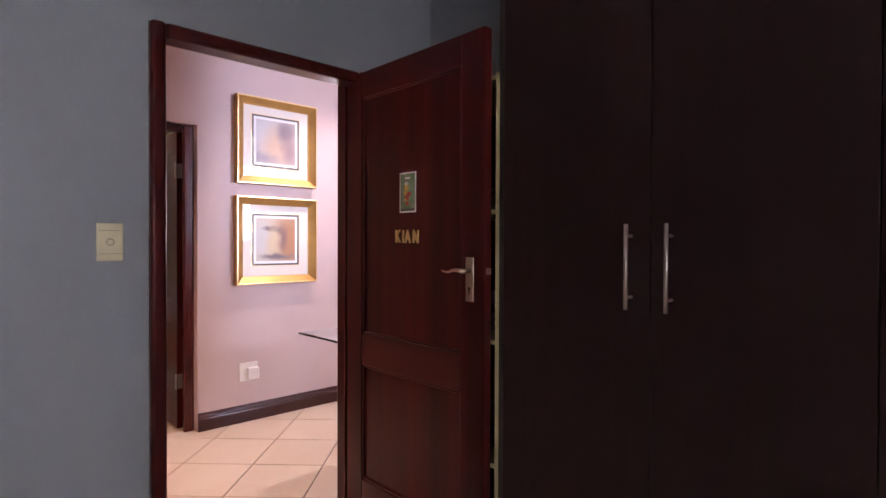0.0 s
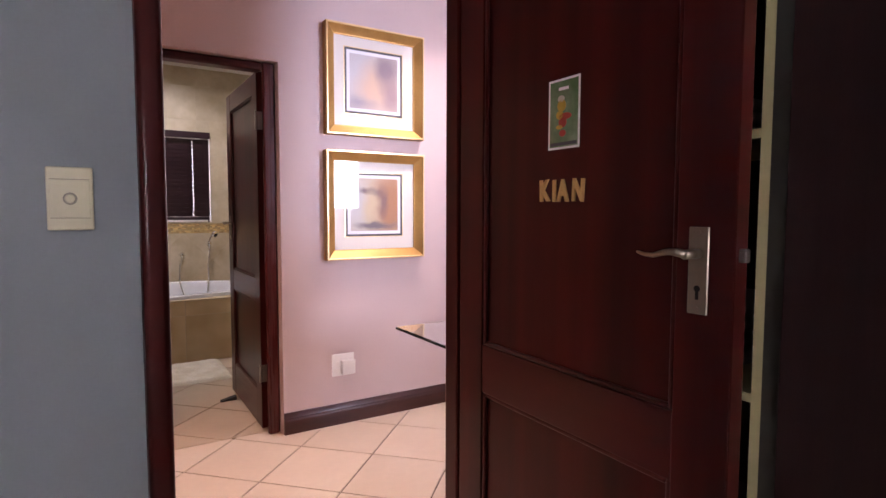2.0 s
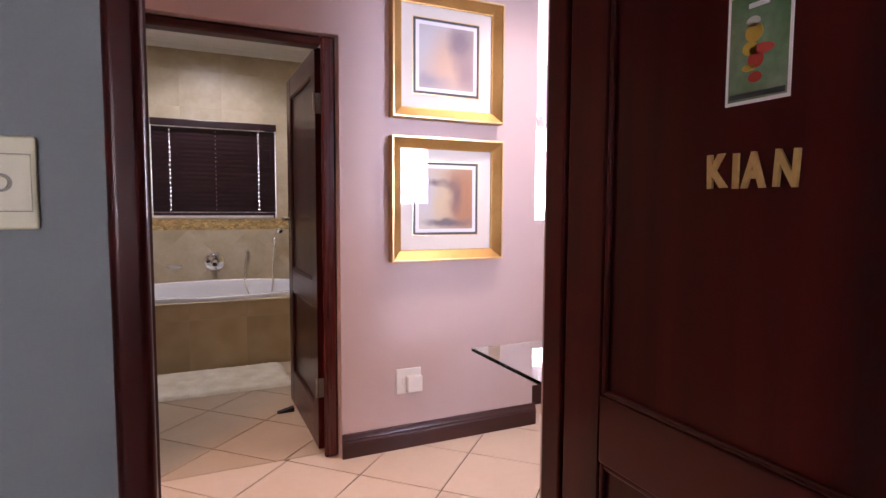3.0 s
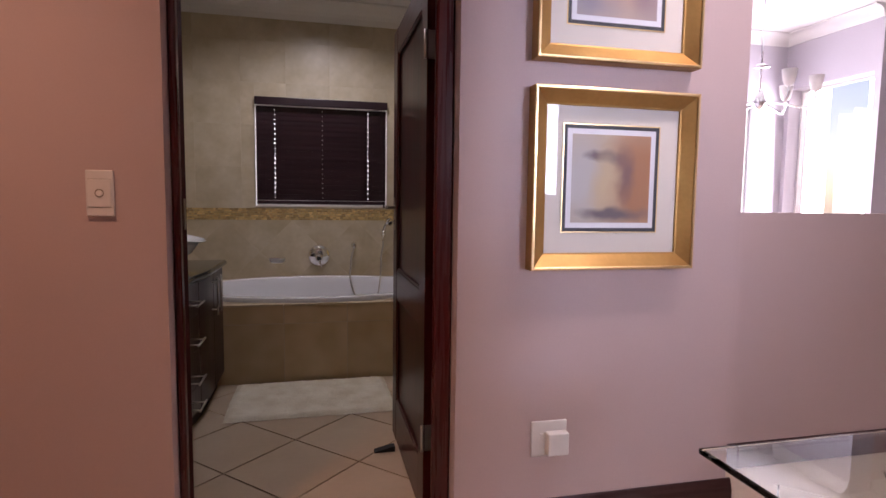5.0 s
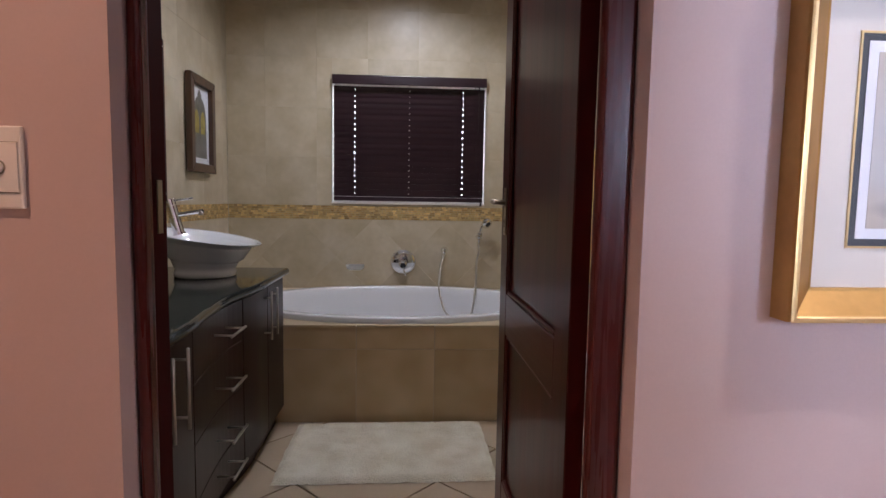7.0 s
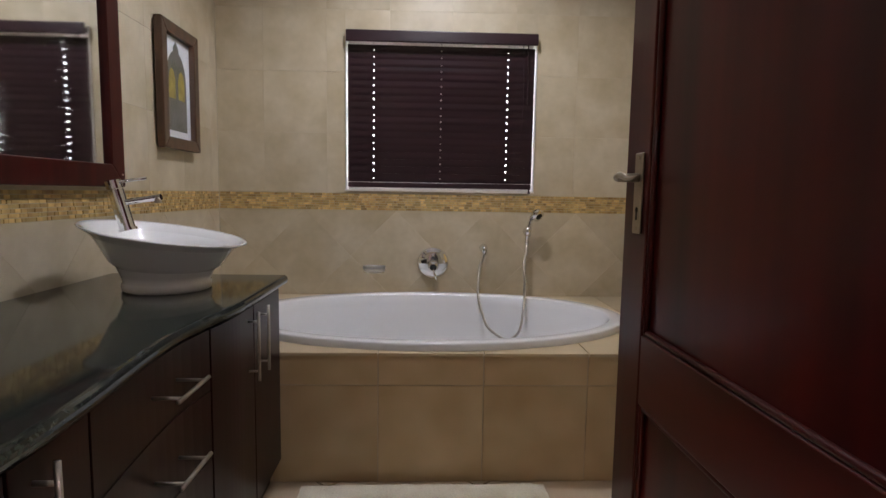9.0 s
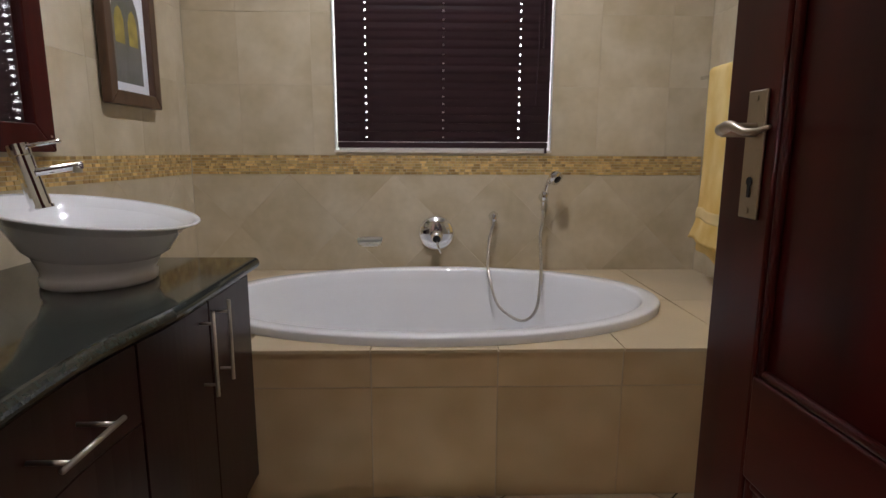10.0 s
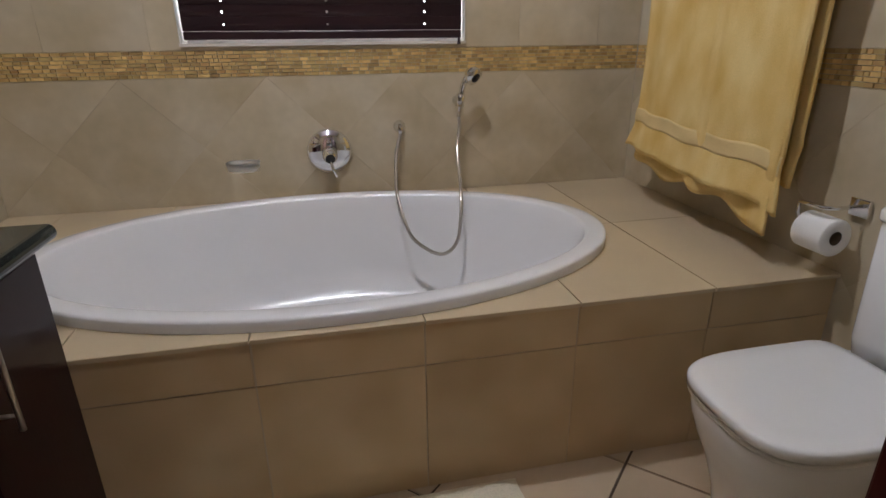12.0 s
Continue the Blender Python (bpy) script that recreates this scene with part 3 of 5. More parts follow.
# door frames
def door_frame(name, x0, x1, inner0, inner1, y0, y1, z_in, z_out, lip, label, wood):
    """Rebated hardwood frame with a rounded front edge."""
    t = thing(name, label, "door frame", ((x0 + x1) / 2, y0, 0), kind="structure")
    front = y0 + 0.045
    soft(part("jamb", box(x0, inner0, y0, front, 0, z_out), wood, t), 0.014, 6)
    # Same jamb, split here so its inner side can carry the shaded wood.
    part("jamb_inner_side", box(x0, inner0 - 0.0005, front - 0.012, y1, 0, z_out), MATTE_SHADED_WOOD, t, "dull inner jamb side with shade in its colour")
    j = soft(part("jamb", box(inner1, x1, y0, lip, 0, z_out), wood, t), 0.012, 5)
    part("rebate", box(inner1 + 0.034, x1, lip, y1, 0, z_out), MAHOGANY, j)
    soft(part("head", box(inner0 - 0.002, inner1 + 0.002, y0 + 0.002, y1 - 0.002, z_in, z_out), MAHOGANY_RAIL, t), 0.014, 4)
    return t


bdf = door_frame("door_frame_bedroom", 0.722, 1.654, 0.774, 1.602, 2.192, 2.302, 2.015, 2.068, 2.1935, "dark varnished mahogany frame of the bedroom doorway", MAHOGANY)
soft(part("hinge_jamb", box(1.579, 1.650, 2.279, 2.348, 0, 2.058), MAHOGANY, bdf), 0.006, 3)
bf = door_frame("door_frame_bathroom", 0.580, 1.485, 0.604, 1.417, 3.968, 4.062, 2.025, 2.07, 3.992, "dark varnished mahogany frame of the bathroom doorway", FRAME_WOOD)
part("strike_plate", box(0.604, 0.6065, 4.02, 4.04, 1.115, 1.215), NICKEL, bf, "worn steel strike plate")


# doors
def handle_set(leaf, w, th, z, side, backset):
    """Lever on a long plate with a keyhole; side -1: the face y=0, +1: the other face."""
    y = -0.001 if side < 0 else th + 0.001
    x = w - backset
    p = part("handle_plate", rbox(x - 0.02, x + 0.02, min(y, y + side * 0.004), max(y, y + side * 0.004), z - 0.105, z + 0.055, 0.0015, 1), NICKEL, leaf, "satin steel plate", local=True)
    part("spindle", disc((x, y, z + 0.006), (0, side, 0), 0.009, 0.045, 16), NICKEL, p, smooth=True, local=True)
    pts = [(x + 0.004, y + side * 0.045, z + 0.006)]
    pts += [(x - 0.012 - 0.088 * k / 9, y + side * (0.047 + 0.004 * math.sin(k * 0.35)), z + 0.005 + 0.005 * math.sin(k * 0.62 + 0.9) * (1 if k < 6 else 0.7)) for k in range(10)]
    part("lever", tube(pts, [0.0075, 0.0075] + [0.0066 - 0.0005 * k for k in range(9)], 12), NICKEL, p, "curved satin steel lever", smooth=True, local=True)
    hole = disc((x, y + side * 0.0042, z - 0.058), (0, side, 0), 0.006, 0.001, 14)
    box(x - 0.003, x + 0.003, min(y + side * 0.0042, y + side * 0.0052), max(y + side * 0.0042, y + side * 0.0052), z - 0.078, z - 0.058, hole)
    part("keyhole", hole, DARK_HOLE, p, local=True)
    for dz in (0.045, -0.095):
        part("screw", disc((x, y + side * 0.004, z + dz), (0, side, 0), 0.004, 0.0015, 10), NICKEL, p, local=True)


def panel_door(name, at, turn, w, h, label, backset):
    """Two-panel door: hinge at x=0, thickness along y."""
    th, st = 0.040, 0.115
    d = thing(name, label, "door", at, turn)
    for a, b in ((0, st), (w - st, w)):
        soft(part("stile", box(a, b, 0, th, 0.008, h), MAHOGANY, d, local=True), 0.003)
    for z0, z1 in ((0.008, 0.215), (0.735, 0.875), (h - 0.115, h)):
        soft(part("rail", box(st, w - st, 0.001, th - 0.001, z0, z1), MAHOGANY_RAIL, d, local=True), 0.003)
    for z0, z1 in ((0.215, 0.735), (0.875, h - 0.115)):
        p = part("panel", box(st, w - st, 0.014, th - 0.014, z0, z1), MAHOGANY, d, "flat recessed door panel", local=True)
        for ya, yb in ((0.003, 0.0141), (th - 0.0141, th - 0.003)):
            ring = bmesh.new()
            q, e = 0.012, 0.0005
            y_lo = 0.014 if ya < 0.01 else th - 0.014
            y_hi = ya if ya < 0.01 else yb
            for bx in ((st + e, st + q, z0 + e, z1 - e), (w - st - q, w - st - e, z0 + e, z1 - e), (st + q, w - st - q, z0 + e, z0 + q), (st + q, w - st - q, z1 - q, z1 - e)):
                box(bx[0], bx[1], min(y_lo, y_hi), max(y_lo, y_hi), bx[2], bx[3], ring)
            soft(part("moulding", ring, MAHOGANY_RAIL, p, local=True), 0.005, 3)
    for side in (-1, 1):
        handle_set(d, w, th, 1.178, side, backset)
    soft(part("latch_bolt", box(w - 0.004, w + 0.012, th * 0.30, th * 0.70, 1.172, 1.196), STEEL, d, "small steel latch bolt", local=True), 0.003)
    return d


def hinges(door, th, zs, side):
    for z in zs:
        y = -0.006 if side < 0 else th + 0.006
        h = part("hinge", disc((-0.004, y, z - 0.05), (0, 0, 1), 0.007, 0.10, 12), STEEL, door, "worn steel butt hinge", smooth=True, local=True)
        part("hinge_leaf", box(-0.0015, 0.0, 0.004, th - 0.004, z - 0.05, z + 0.05), STEEL, h, local=True)


bed_door = panel_door("bedroom_door", (1.578, 2.262, 0), -90, 0.858, 2.050, "open dark mahogany panel door with wooden letters and a card", 0.066)
hinges(bed_door, 0.04, (0.30, 1.78), 1)
bath_door = panel_door("bathroom_door", (1.446, 4.068, 0), 90.2, 0.842, 2.04, "open dark mahogany bathroom door with two recessed panels", 0.077)
hinges(bath_door, 0.04, (0.33, 1.77), 1)

# ---------------------------------------------------------------- bedroom
def bar_handle(parent, name, p0, p1, out, r=0.005, label="slim steel bar handle"):
    """A straight bar on two posts; out: the way it stands off."""
    a, b, o = Vector(p0), Vector(p1), Vector(out)
    d = (b - a).normalized()
    h = part(name, tube([a + o, b + o], r, 12), STEEL, parent, label, smooth=True)
    for k in (0.14, 0.86):
        q = a + (b - a) * k
        part("post", tube([q, q + o], r * 0.8, 10), STEEL, h, smooth=True)
    return h


wardrobe = thing("wardrobe", "tall dark wenge wardrobe with steel bar handles", "wardrobe", (1.83, 0.34, 0))
part("carcass", boxes((1.632, 2.055, -0.70, 1.343, 0, 2.745)), WENGE, wardrobe)
for y0, y1, hy in ((0.808, 1.340, 0.863), (0.302, 0.804, 0.747), (-0.69, 0.298, 0.24)):
    dr = soft(part("door", box(1.610, 1.631, y0, y1, 0.08, 2.735), WENGE, wardrobe), 0.0015, 2)
    bar_handle(dr, "handle", (1.610, hy, 1.098), (1.610, hy, 1.340), (-0.035, 0, 0), 0.006)
shelf = thing("shelf_unit", "cream-edged open shelf unit beside the wardrobe, half full", "shelf", (1.85, 1.80, 0))
part("filler_strip", box(1.630, 1.650, 1.345, 1.378, 0, 2.745), FILLER, shelf, "grey-brown filler strip")
for y0, y1 in ((1.379, 1.397), (2.16, 2.176)):
    part("side_panel", box(1.632, 2.055, y0, y1, 0, 1.895), MELAMINE, shelf)
# Dark board colour stands in for the unlit depth of the shelves.
part("unlit_back_panel", box(2.047, 2.055, 1.397, 2.16, 0.0, 1.879), WENGE, shelf)
for z in (0.05, 0.470, 0.918, 1.390, 1.872):
    part("shelf_board", box(1.634, 2.047, 1.3972, 2.1598, z, z + 0.016), MELAMINE, shelf)
for i, (y, z, n, mt) in enumerate(((1.60, 0.950, 4, CLOTH_GREY), (1.92, 0.950, 3, CLOTH_DARK), (1.62, 0.494, 3, CLOTH_DARK), (1.64, 1.408, 3, CLOTH_GREY), (1.94, 1.408, 4, CLOTH_DARK), (1.9, 0.494, 3, CLOTH_GREY))):
    st = thing("folded_clothes", "stack of folded dark clothes on a shelf" if mt is CLOTH_DARK else "stack of folded grey clothes on a shelf", "clothes", (1.83, y, z), group="clothes on the shelves")
    for k in range(n):
        part("folded_garment", rbox(1.68 + 0.01 * (k % 2), 2.0, y - 0.13 + 0.006 * k, y + 0.12, z + 0.001 + k * 0.032, z + 0.001 + (k + 1) * 0.031, 0.012, 3), mt, st, smooth=True)


def letter(ch, y, z, tip):
    """One cut-out wooden letter on the bedroom door's face."""
    cu = bpy.data.curves.new("letter", "FONT")
    cu.body, cu.size, cu.extrude, cu.bevel_depth, cu.offset = ch, 0.070, 0.003, 0.0006, 0.0022
    ob = new("letter_shape", cu)
    me = bpy.data.meshes.new_from_object(ob)
    bpy.data.objects.remove(ob)
    me.materials.clear()
    me.materials.append(GOLD_WOOD)
    out = new("letter", me)
    out.matrix_world = Matrix.Translation((1.5900, y, z)) @ pose(0, 0, 0, 90, 0, -90) @ pose(0, 0, 0, 0, 0, tip) @ Matrix.Diagonal((0.70, 1, 1, 1))
    return tagged(out, "pale gold cut-out wooden letter %s on the door" % ch, "letter", "letters on the door")


for ch, y, z, tip in (("K", 1.917, 1.288, 2), ("I", 1.872, 1.287, 0), ("A", 1.853, 1.287, 0), ("N", 1.807, 1.288, -3)):
    letter(ch, y, z, tip)

card = thing("door_card", "small green picture card in a plastic sleeve on the door", "card", (1.59, 1.839, 1.410))
part("sheet", box(1.5905, 1.5925, 1.792, 1.886, 1.415, 1.570), surface("green_card", (0.10, 0.20, 0.09), 0.25, 0.3, 9, 60, 0.0, tint=(0.26, 0.33, 0.24)), card)
part("border", boxes((1.5898, 1.5925, 1.788, 1.792, 1.41, 1.575), (1.5898, 1.5925, 1.886, 1.890, 1.41, 1.575), (1.5898, 1.5925, 1.792, 1.886, 1.41, 1.415), (1.5898, 1.5925, 1.792, 1.886, 1.570, 1.575)), PAPER, card, "pale sleeve edge")
part("caption_bar", box(1.5896, 1.5904, 1.795, 1.883, 1.418, 1.426), INK, card, "dark caption bar")
part("title_bar", box(1.5896, 1.5904, 1.824, 1.856, 1.548, 1.555), PAPER, card, "pale title bar")
YELLOW, RED = surface("yellow_print", (0.55, 0.36, 0.05), 0.5, 0.1), surface("red_print", (0.45, 0.05, 0.03), 0.5, 0.1)
WHITE_PRINT = surface("white_print", (0.6, 0.6, 0.55), 0.5, 0.1)
for y, z, a, b, mt in ((1.848, 1.528, 0.011, 0.008, WHITE_PRINT), (1.846, 1.512, 0.014, 0.014, YELLOW), (1.852, 1.490, 0.012, 0.010, YELLOW), (1.833, 1.486, 0.020, 0.008, RED),
                       (1.842, 1.472, 0.013, 0.012, RED), (1.853, 1.462, 0.011, 0.005, YELLOW), (1.842, 1.447, 0.011, 0.008, RED)):
    part("printed_patch", loft([[(xx, y + a * math.cos(t), z + b * math.sin(t)) for t in (math.tau * k / 20 for k in range(20))] for xx in (1.5896, 1.5904)]), mt, card)


# ---------------------------------------------------------------- switches and sockets
def light_switch(at, w, h, label, mt, knob):
    """Tall wall plate facing -y with a raised middle and a small round rocker."""
    x, y, z = at
    t = thing("light_switch", label, "switch", at)
    part("plate", rbox(x - w / 2, x + w / 2, y - 0.009, y - 0.0005, z - h / 2, z + h / 2, 0.004, 3), mt, t, smooth=False)
    part("insert", rbox(x - w / 2 + 0.006, x + w / 2 - 0.006, y - 0.0115, y - 0.0085, z - h * 0.30, z + h * 0.30, 0.001, 1), mt, t)
    for dz in (-0.305, 0.305):
        part("seam", box(x - w / 2 + 0.006, x + w / 2 - 0.006, y - 0.0094, y - 0.0088, z + h * dz - 0.0008, z + h * dz + 0.0008), SEAM, t, "shaded seam line")
    part("bezel", disc((x, y - 0.0113, z), (0, -1, 0), 0.0125, 0.0008, 24), SEAM, t, "shaded ring round the rocker")
    part("rocker", disc((x, y - 0.0113, z), (0, -1, 0), 0.010, 0.004, 24, r2=0.008), knob, t, smooth=False)
    return t


light_switch((0.599, DOOR_Y, 1.284), 0.080, 0.128, "aged cream light switch on a blue-grey wall", CREAM_PLASTIC, CREAM_PLASTIC)
light_switch((0.397, PASS_Y1, 1.228), 0.075, 0.136, "white light switch on the passage wall", WHITE_PLASTIC, WHITE_PLASTIC)
sk = thing("wall_socket", "white wall socket with a plugged-in white adapter above the baseboard", "socket", (1.847, PASS_Y1, 0.36))
part("plate", rbox(1.778, 1.916, PASS_Y1 - 0.010, PASS_Y1 - 0.0005, 0.290, 0.422, 0.004, 3), WHITE_PLASTIC, sk)
part("adapter", rbox(1.830, 1.911, PASS_Y1 - 0.045, PASS_Y1 - 0.010, 0.302, 0.386, 0.006, 3), WHITE_PLASTIC, sk, "square white plug adapter")
part("switch_toggle", rbox(1.810, 1.822, PASS_Y1 - 0.016, PASS_Y1 - 0.0095, 0.338, 0.378, 0.002, 2), WHITE_PLASTIC, sk)


# ---------------------------------------------------------------- framed pictures
def mitred(x0, x1, z0, z1, prof, y_wall):
    """Four mitred frame sides; prof: (inward from the outer edge, out from the wall)."""
    sides = []
    cor = [(x0, z0, 1, 1), (x1, z0, -1, 1), (x1, z1, -1, -1), (x0, z1, 1, -1)]
    for i in range(4):
        a, b = cor[i], cor[(i + 1) % 4]
        sides.append(loft([[(c[0] + c[2] * p, y_wall - d, c[1] + c[3] * p) for p, d in prof] for c in (a, b)]))
    return sides


def framed_picture(x0, x1, z0, z1, art, label):
    """Deep gold frame with a stepped, inward-sloping face, mat, fillet, print and glazing, hung on the passage wall."""
    y, f = PASS_Y1, 0.058
    t = thing("framed_picture", label, "picture", ((x0 + x1) / 2, y, z0), group="gold-framed pictures")
    prof = [(0.0, 0.002), (0.0, 0.050), (0.004, 0.058), (0.010, 0.058), (0.013, 0.054), (f - 0.006, 0.026), (f, 0.024), (f, 0.002)]
    edge = [(0.0005, 0.0582), (0.004, 0.0600), (0.009, 0.0600), (0.0115, 0.0575)]
    for s in mitred(x0, x1, z0, z1, prof, y):
        part("frame_side", s, GOLD, t)
    for s in mitred(x0, x1, z0, z1, edge, y):
        part("frame_edge", s, GOLD_EDGE, t, "rubbed bright gold edge")
    part("mat_board", box(x0 + f - 0.004, x1 - f + 0.004, y - 0.016, y - 0.004, z0 + f - 0.004, z1 - f + 0.004), MAT_BOARD, t, "ivory mat board")
    cx, cz = (x0 + x1) / 2 - 0.005, (z0 + z1) / 2 + 0.006
    a, b = 0.186, 0.188
    fil = bmesh.new()
    for s in ((cx - a - 0.004, cx + a + 0.004, cz - b - 0.004, cz - b), (cx - a - 0.004, cx + a + 0.004, cz + b, cz + b + 0.004), (cx - a - 0.004, cx - a, cz - b, cz + b), (cx + a, cx + a + 0.004, cz - b, cz + b)):
        box(s[0], s[1], y - 0.0185, y - 0.0155, s[2], s[3], fil)
    part("gilt_fillet", fil, GOLD_EDGE, t)
    part("dark_border", box(cx - a, cx + a, y - 0.0172, y - 0.0155, cz - b, cz + b), INK, t, "dark grey inner border")
    part("white_margin", box(cx - a + 0.013, cx + a - 0.013, y - 0.0178, y - 0.0165, cz - b + 0.013, cz + b - 0.013), PAPER, t)
    m = box(-a + 0.032, a - 0.032, -0.0005, 0.0005, -b + 0.032, b - 0.032)
    pr = new("print", mesh_of("print", m, art))
    pr.parent = t
    pr.location = Vector((cx, y - 0.0181, cz)) - PLACE[t].translation
    PLACE[pr] = PLACE[t]
    tagged(pr, "soft abstract wash in pink, grey and ochre")
    pane_part("glazing", [(a, y - 0.0232, c) for a, c in ((x0 + f - 0.003, z0 + f - 0.003), (x1 - f + 0.003, z0 + f - 0.003), (x1 - f + 0.003, z1 - f + 0.003), (x0 + f - 0.003, z1 - f + 0.003))], (0, -1, 0), t, "reflective glass")
    return t


ART_1 = smudge_art("rose_grey_wash", (0.46, 0.40, 0.37), [(-0.10, 0.08, 0.22, 0.2, (0.52, 0.50, 0.50), 1.2), (0.02, -0.02, 0.16, 0.2, (0.55, 0.40, 0.30), 1.5), (0.08, 0.08, 0.10, 0.14, (0.26, 0.20, 0.22), 1.4),
                                                      (0.12, -0.06, 0.10, 0.16, (0.33, 0.24, 0.24), 1.2), (-0.10, -0.12, 0.16, 0.07, (0.30, 0.28, 0.32), 0.9)])
ART_2 = smudge_art("ochre_grey_wash", (0.50, 0.42, 0.32), [(0.12, 0.0, 0.18, 0.30, (0.42, 0.22, 0.12), 1.5), (-0.12, 0.0, 0.12, 0.25, (0.50, 0.48, 0.46), 1.3), (-0.03, 0.075, 0.11, 0.03, (0.16, 0.12, 0.14), 1.5),
                                                      (0.055, 0.02, 0.05, 0.12, (0.24, 0.15, 0.14), 1.3), (-0.02, -0.01, 0.07, 0.14, (0.55, 0.45, 0.30), 1.2), (0.0, -0.125, 0.17, 0.035, (0.18, 0.15, 0.16), 1.4)])
framed_picture(1.744, 2.372, 1.703, 2.328, ART_1, "gold-framed abstract print in pink and grey on the passage wall")
framed_picture(1.740, 2.375, 0.982, 1.614, ART_2, "gold-framed abstract print in ochre and grey on the passage wall")

# ---------------------------------------------------------------- glass table and flowers
table = thing("glass_table", "clear glass side table with a dark green edge", "table", (2.06, 2.65, 0))
TZ = 0.760
top = rbox(1.703, 2.45, 2.42, 2.950, TZ, TZ + 0.012, 0.005, 2)
part("glass_top", top, TABLE_GLASS, table, "clear glass top with a dark green edge")
part("pedestal", tube([(2.06, 2.62, 0.02), (2.06, 2.62, 0.4), (2.06, 2.62, TZ)], [0.05, 0.035, 0.05], 20), CHROME, table, smooth=True)
part("base_plate", disc((2.06, 2.62, 0.0), (0, 0, 1), 0.17, 0.02, 40), CHROME, table)

vase = thing("flower_vase", "white vase of cream roses and dark green leaves", "vase", (2.05, 2.66, TZ + 0.012))
VX, VY, VZ = 2.088, 2.66, TZ + 0.0125
part("vessel", loft([superring(VX, VY, r, r, VZ + h, 24) for r, h in ((0.04, 0), (0.055, 0.03), (0.06, 0.07), (0.045, 0.12), (0.035, 0.15), (0.042, 0.17), (0.036, 0.17), (0.03, 0.15))], cap1=True), CERAMIC, vase, "white ceramic vessel", smooth=True)


def leaf_blade(bm, at, direction, length, width, droop=0.25):
    """A folded leaf blade with a pointed tip."""
    p, d = Vector(at), Vector(direction).normalized()
    s = d.cross(Vector((0, 0, 1)))
    s = s.normalized() if s.length > 1e-3 else Vector((1, 0, 0))
    u = s.cross(d)
    rows = []
    for k in range(6):
        t = k / 5
        c = p + d * (length * t) - Vector((0, 0, droop * length * t * t))
        w = width * math.sin(math.pi * min(t * 0.9 + 0.08, 1)) * 0.5
        rows.append([bm.verts.new(c - s * w + u * w * 0.35), bm.verts.new(c), bm.verts.new(c + s * w + u * w * 0.35)])
    for a, b in zip(rows, rows[1:]):
        for i in (0, 1):
            bm.faces.new((a[i], a[i + 1], b[i + 1], b[i]))


def rose(at, size, opened, axis):
    """A rose of cupped petals round a bud."""
    bm = bmesh.new()
    c, ax = Vector(at), Vector(axis).normalized()
    rot = ax.to_track_quat("Z", "Y").to_matrix()
    for ring, (n, lean, h, wd) in enumerate(((3, 0.1, 0.75, 0.45), (5, 0.35 * opened, 0.95, 0.6), (6, 0.8 * opened, 0.9, 0.7), (7, 1.25 * opened, 0.8, 0.75))):
        for k in range(n):
            a = math.tau * (k + 0.37 * ring) / n
            rows = []
            for i in range(4):
                t = i / 3
                row = []
                for j in (-1, -0.4, 0.4, 1):
                    r = size * (0.10 + 0.22 * ring * 0.4 + 0.5 * lean * t ** 1.4 + 0.06 * (1 - j * j))
                    aa = a + j * wd * (0.4 + 0.6 * math.sin(math.pi * (0.25 + 0.6 * t)))
                    row.append(bm.verts.new(c + rot @ Vector((r * math.cos(aa), r * math.sin(aa), size * h * t * (1 - 0.22 * lean * t)))))
                rows.append(row)
            for p, q in zip(rows, rows[1:]):
                for i in range(3):
                    bm.faces.new((p[i], p[i + 1], q[i + 1], q[i]))
    return bm


rng = random.Random(4)
for dx, dy, dz, size, opened in ((-0.13, 0.03, 0.290, 0.062, 1.0), (-0.055, -0.05, 0.40, 0.060, 1.0), (-0.205, 0.03, 0.335, 0.030, 0.35), (-0.08, 0.02, 0.43, 0.050, 0.9), (0.08, -0.02, 0.43, 0.06, 1.0), (0.05, 0.10, 0.34, 0.055, 0.9), (0.12, 0.06, 0.30, 0.05, 0.8), (-0.12, -0.07, 0.37, 0.045, 0.7)):
    tip = Vector((VX + dx, VY + dy, VZ + dz + 0.045))
    root = Vector((VX, VY, VZ + 0.13))
    mid = root.lerp(tip, 0.5) + Vector((0, 0, 0.03))
    sm = part("stem", tube([root, mid, tip], 0.0035, 6), STEM, vase, smooth=True)
    part("flower", rose(tip, size * 0.82, opened, tip - root), PETAL, sm, "cream rose", smooth=True)
for k in range(44):
    a, e = rng.uniform(0, math.tau), rng.uniform(-0.4, 0.9)
    at = Vector((VX + 0.06 * math.cos(a), VY + 0.06 * math.sin(a), VZ + rng.uniform(0.20, 0.42)))
    bm = bmesh.new()
    leaf_blade(bm, at, (math.cos(a), math.sin(a), e), rng.uniform(0.06, 0.105), rng.uniform(0.04, 0.062), rng.uniform(0.2, 0.9))
    part("leaf", bm, LEAF, vase, smooth=True)

# ---------------------------------------------------------------- stair hall
CH = (4.45, 5.9, 2.035)
ch = thing("chandelier", "chrome chandelier with upturned frosted glass shades", "chandelier", (CH[0], CH[1], 2.949))
part("rod", tube([(CH[0], CH[1], 2.90), CH], 0.008, 10), CHROME, ch, smooth=True)
part("ceiling_rose", disc((CH[0], CH[1], 2.89), (0, 0, 1), 0.03, 0.058, 24, r2=0.06), CHROME, ch, smooth=True)
part("collar", disc((CH[0], CH[1], 2.30), (0, 0, 1), 0.06, 0.03, 20, r2=0.03), CHROME, ch, smooth=True)
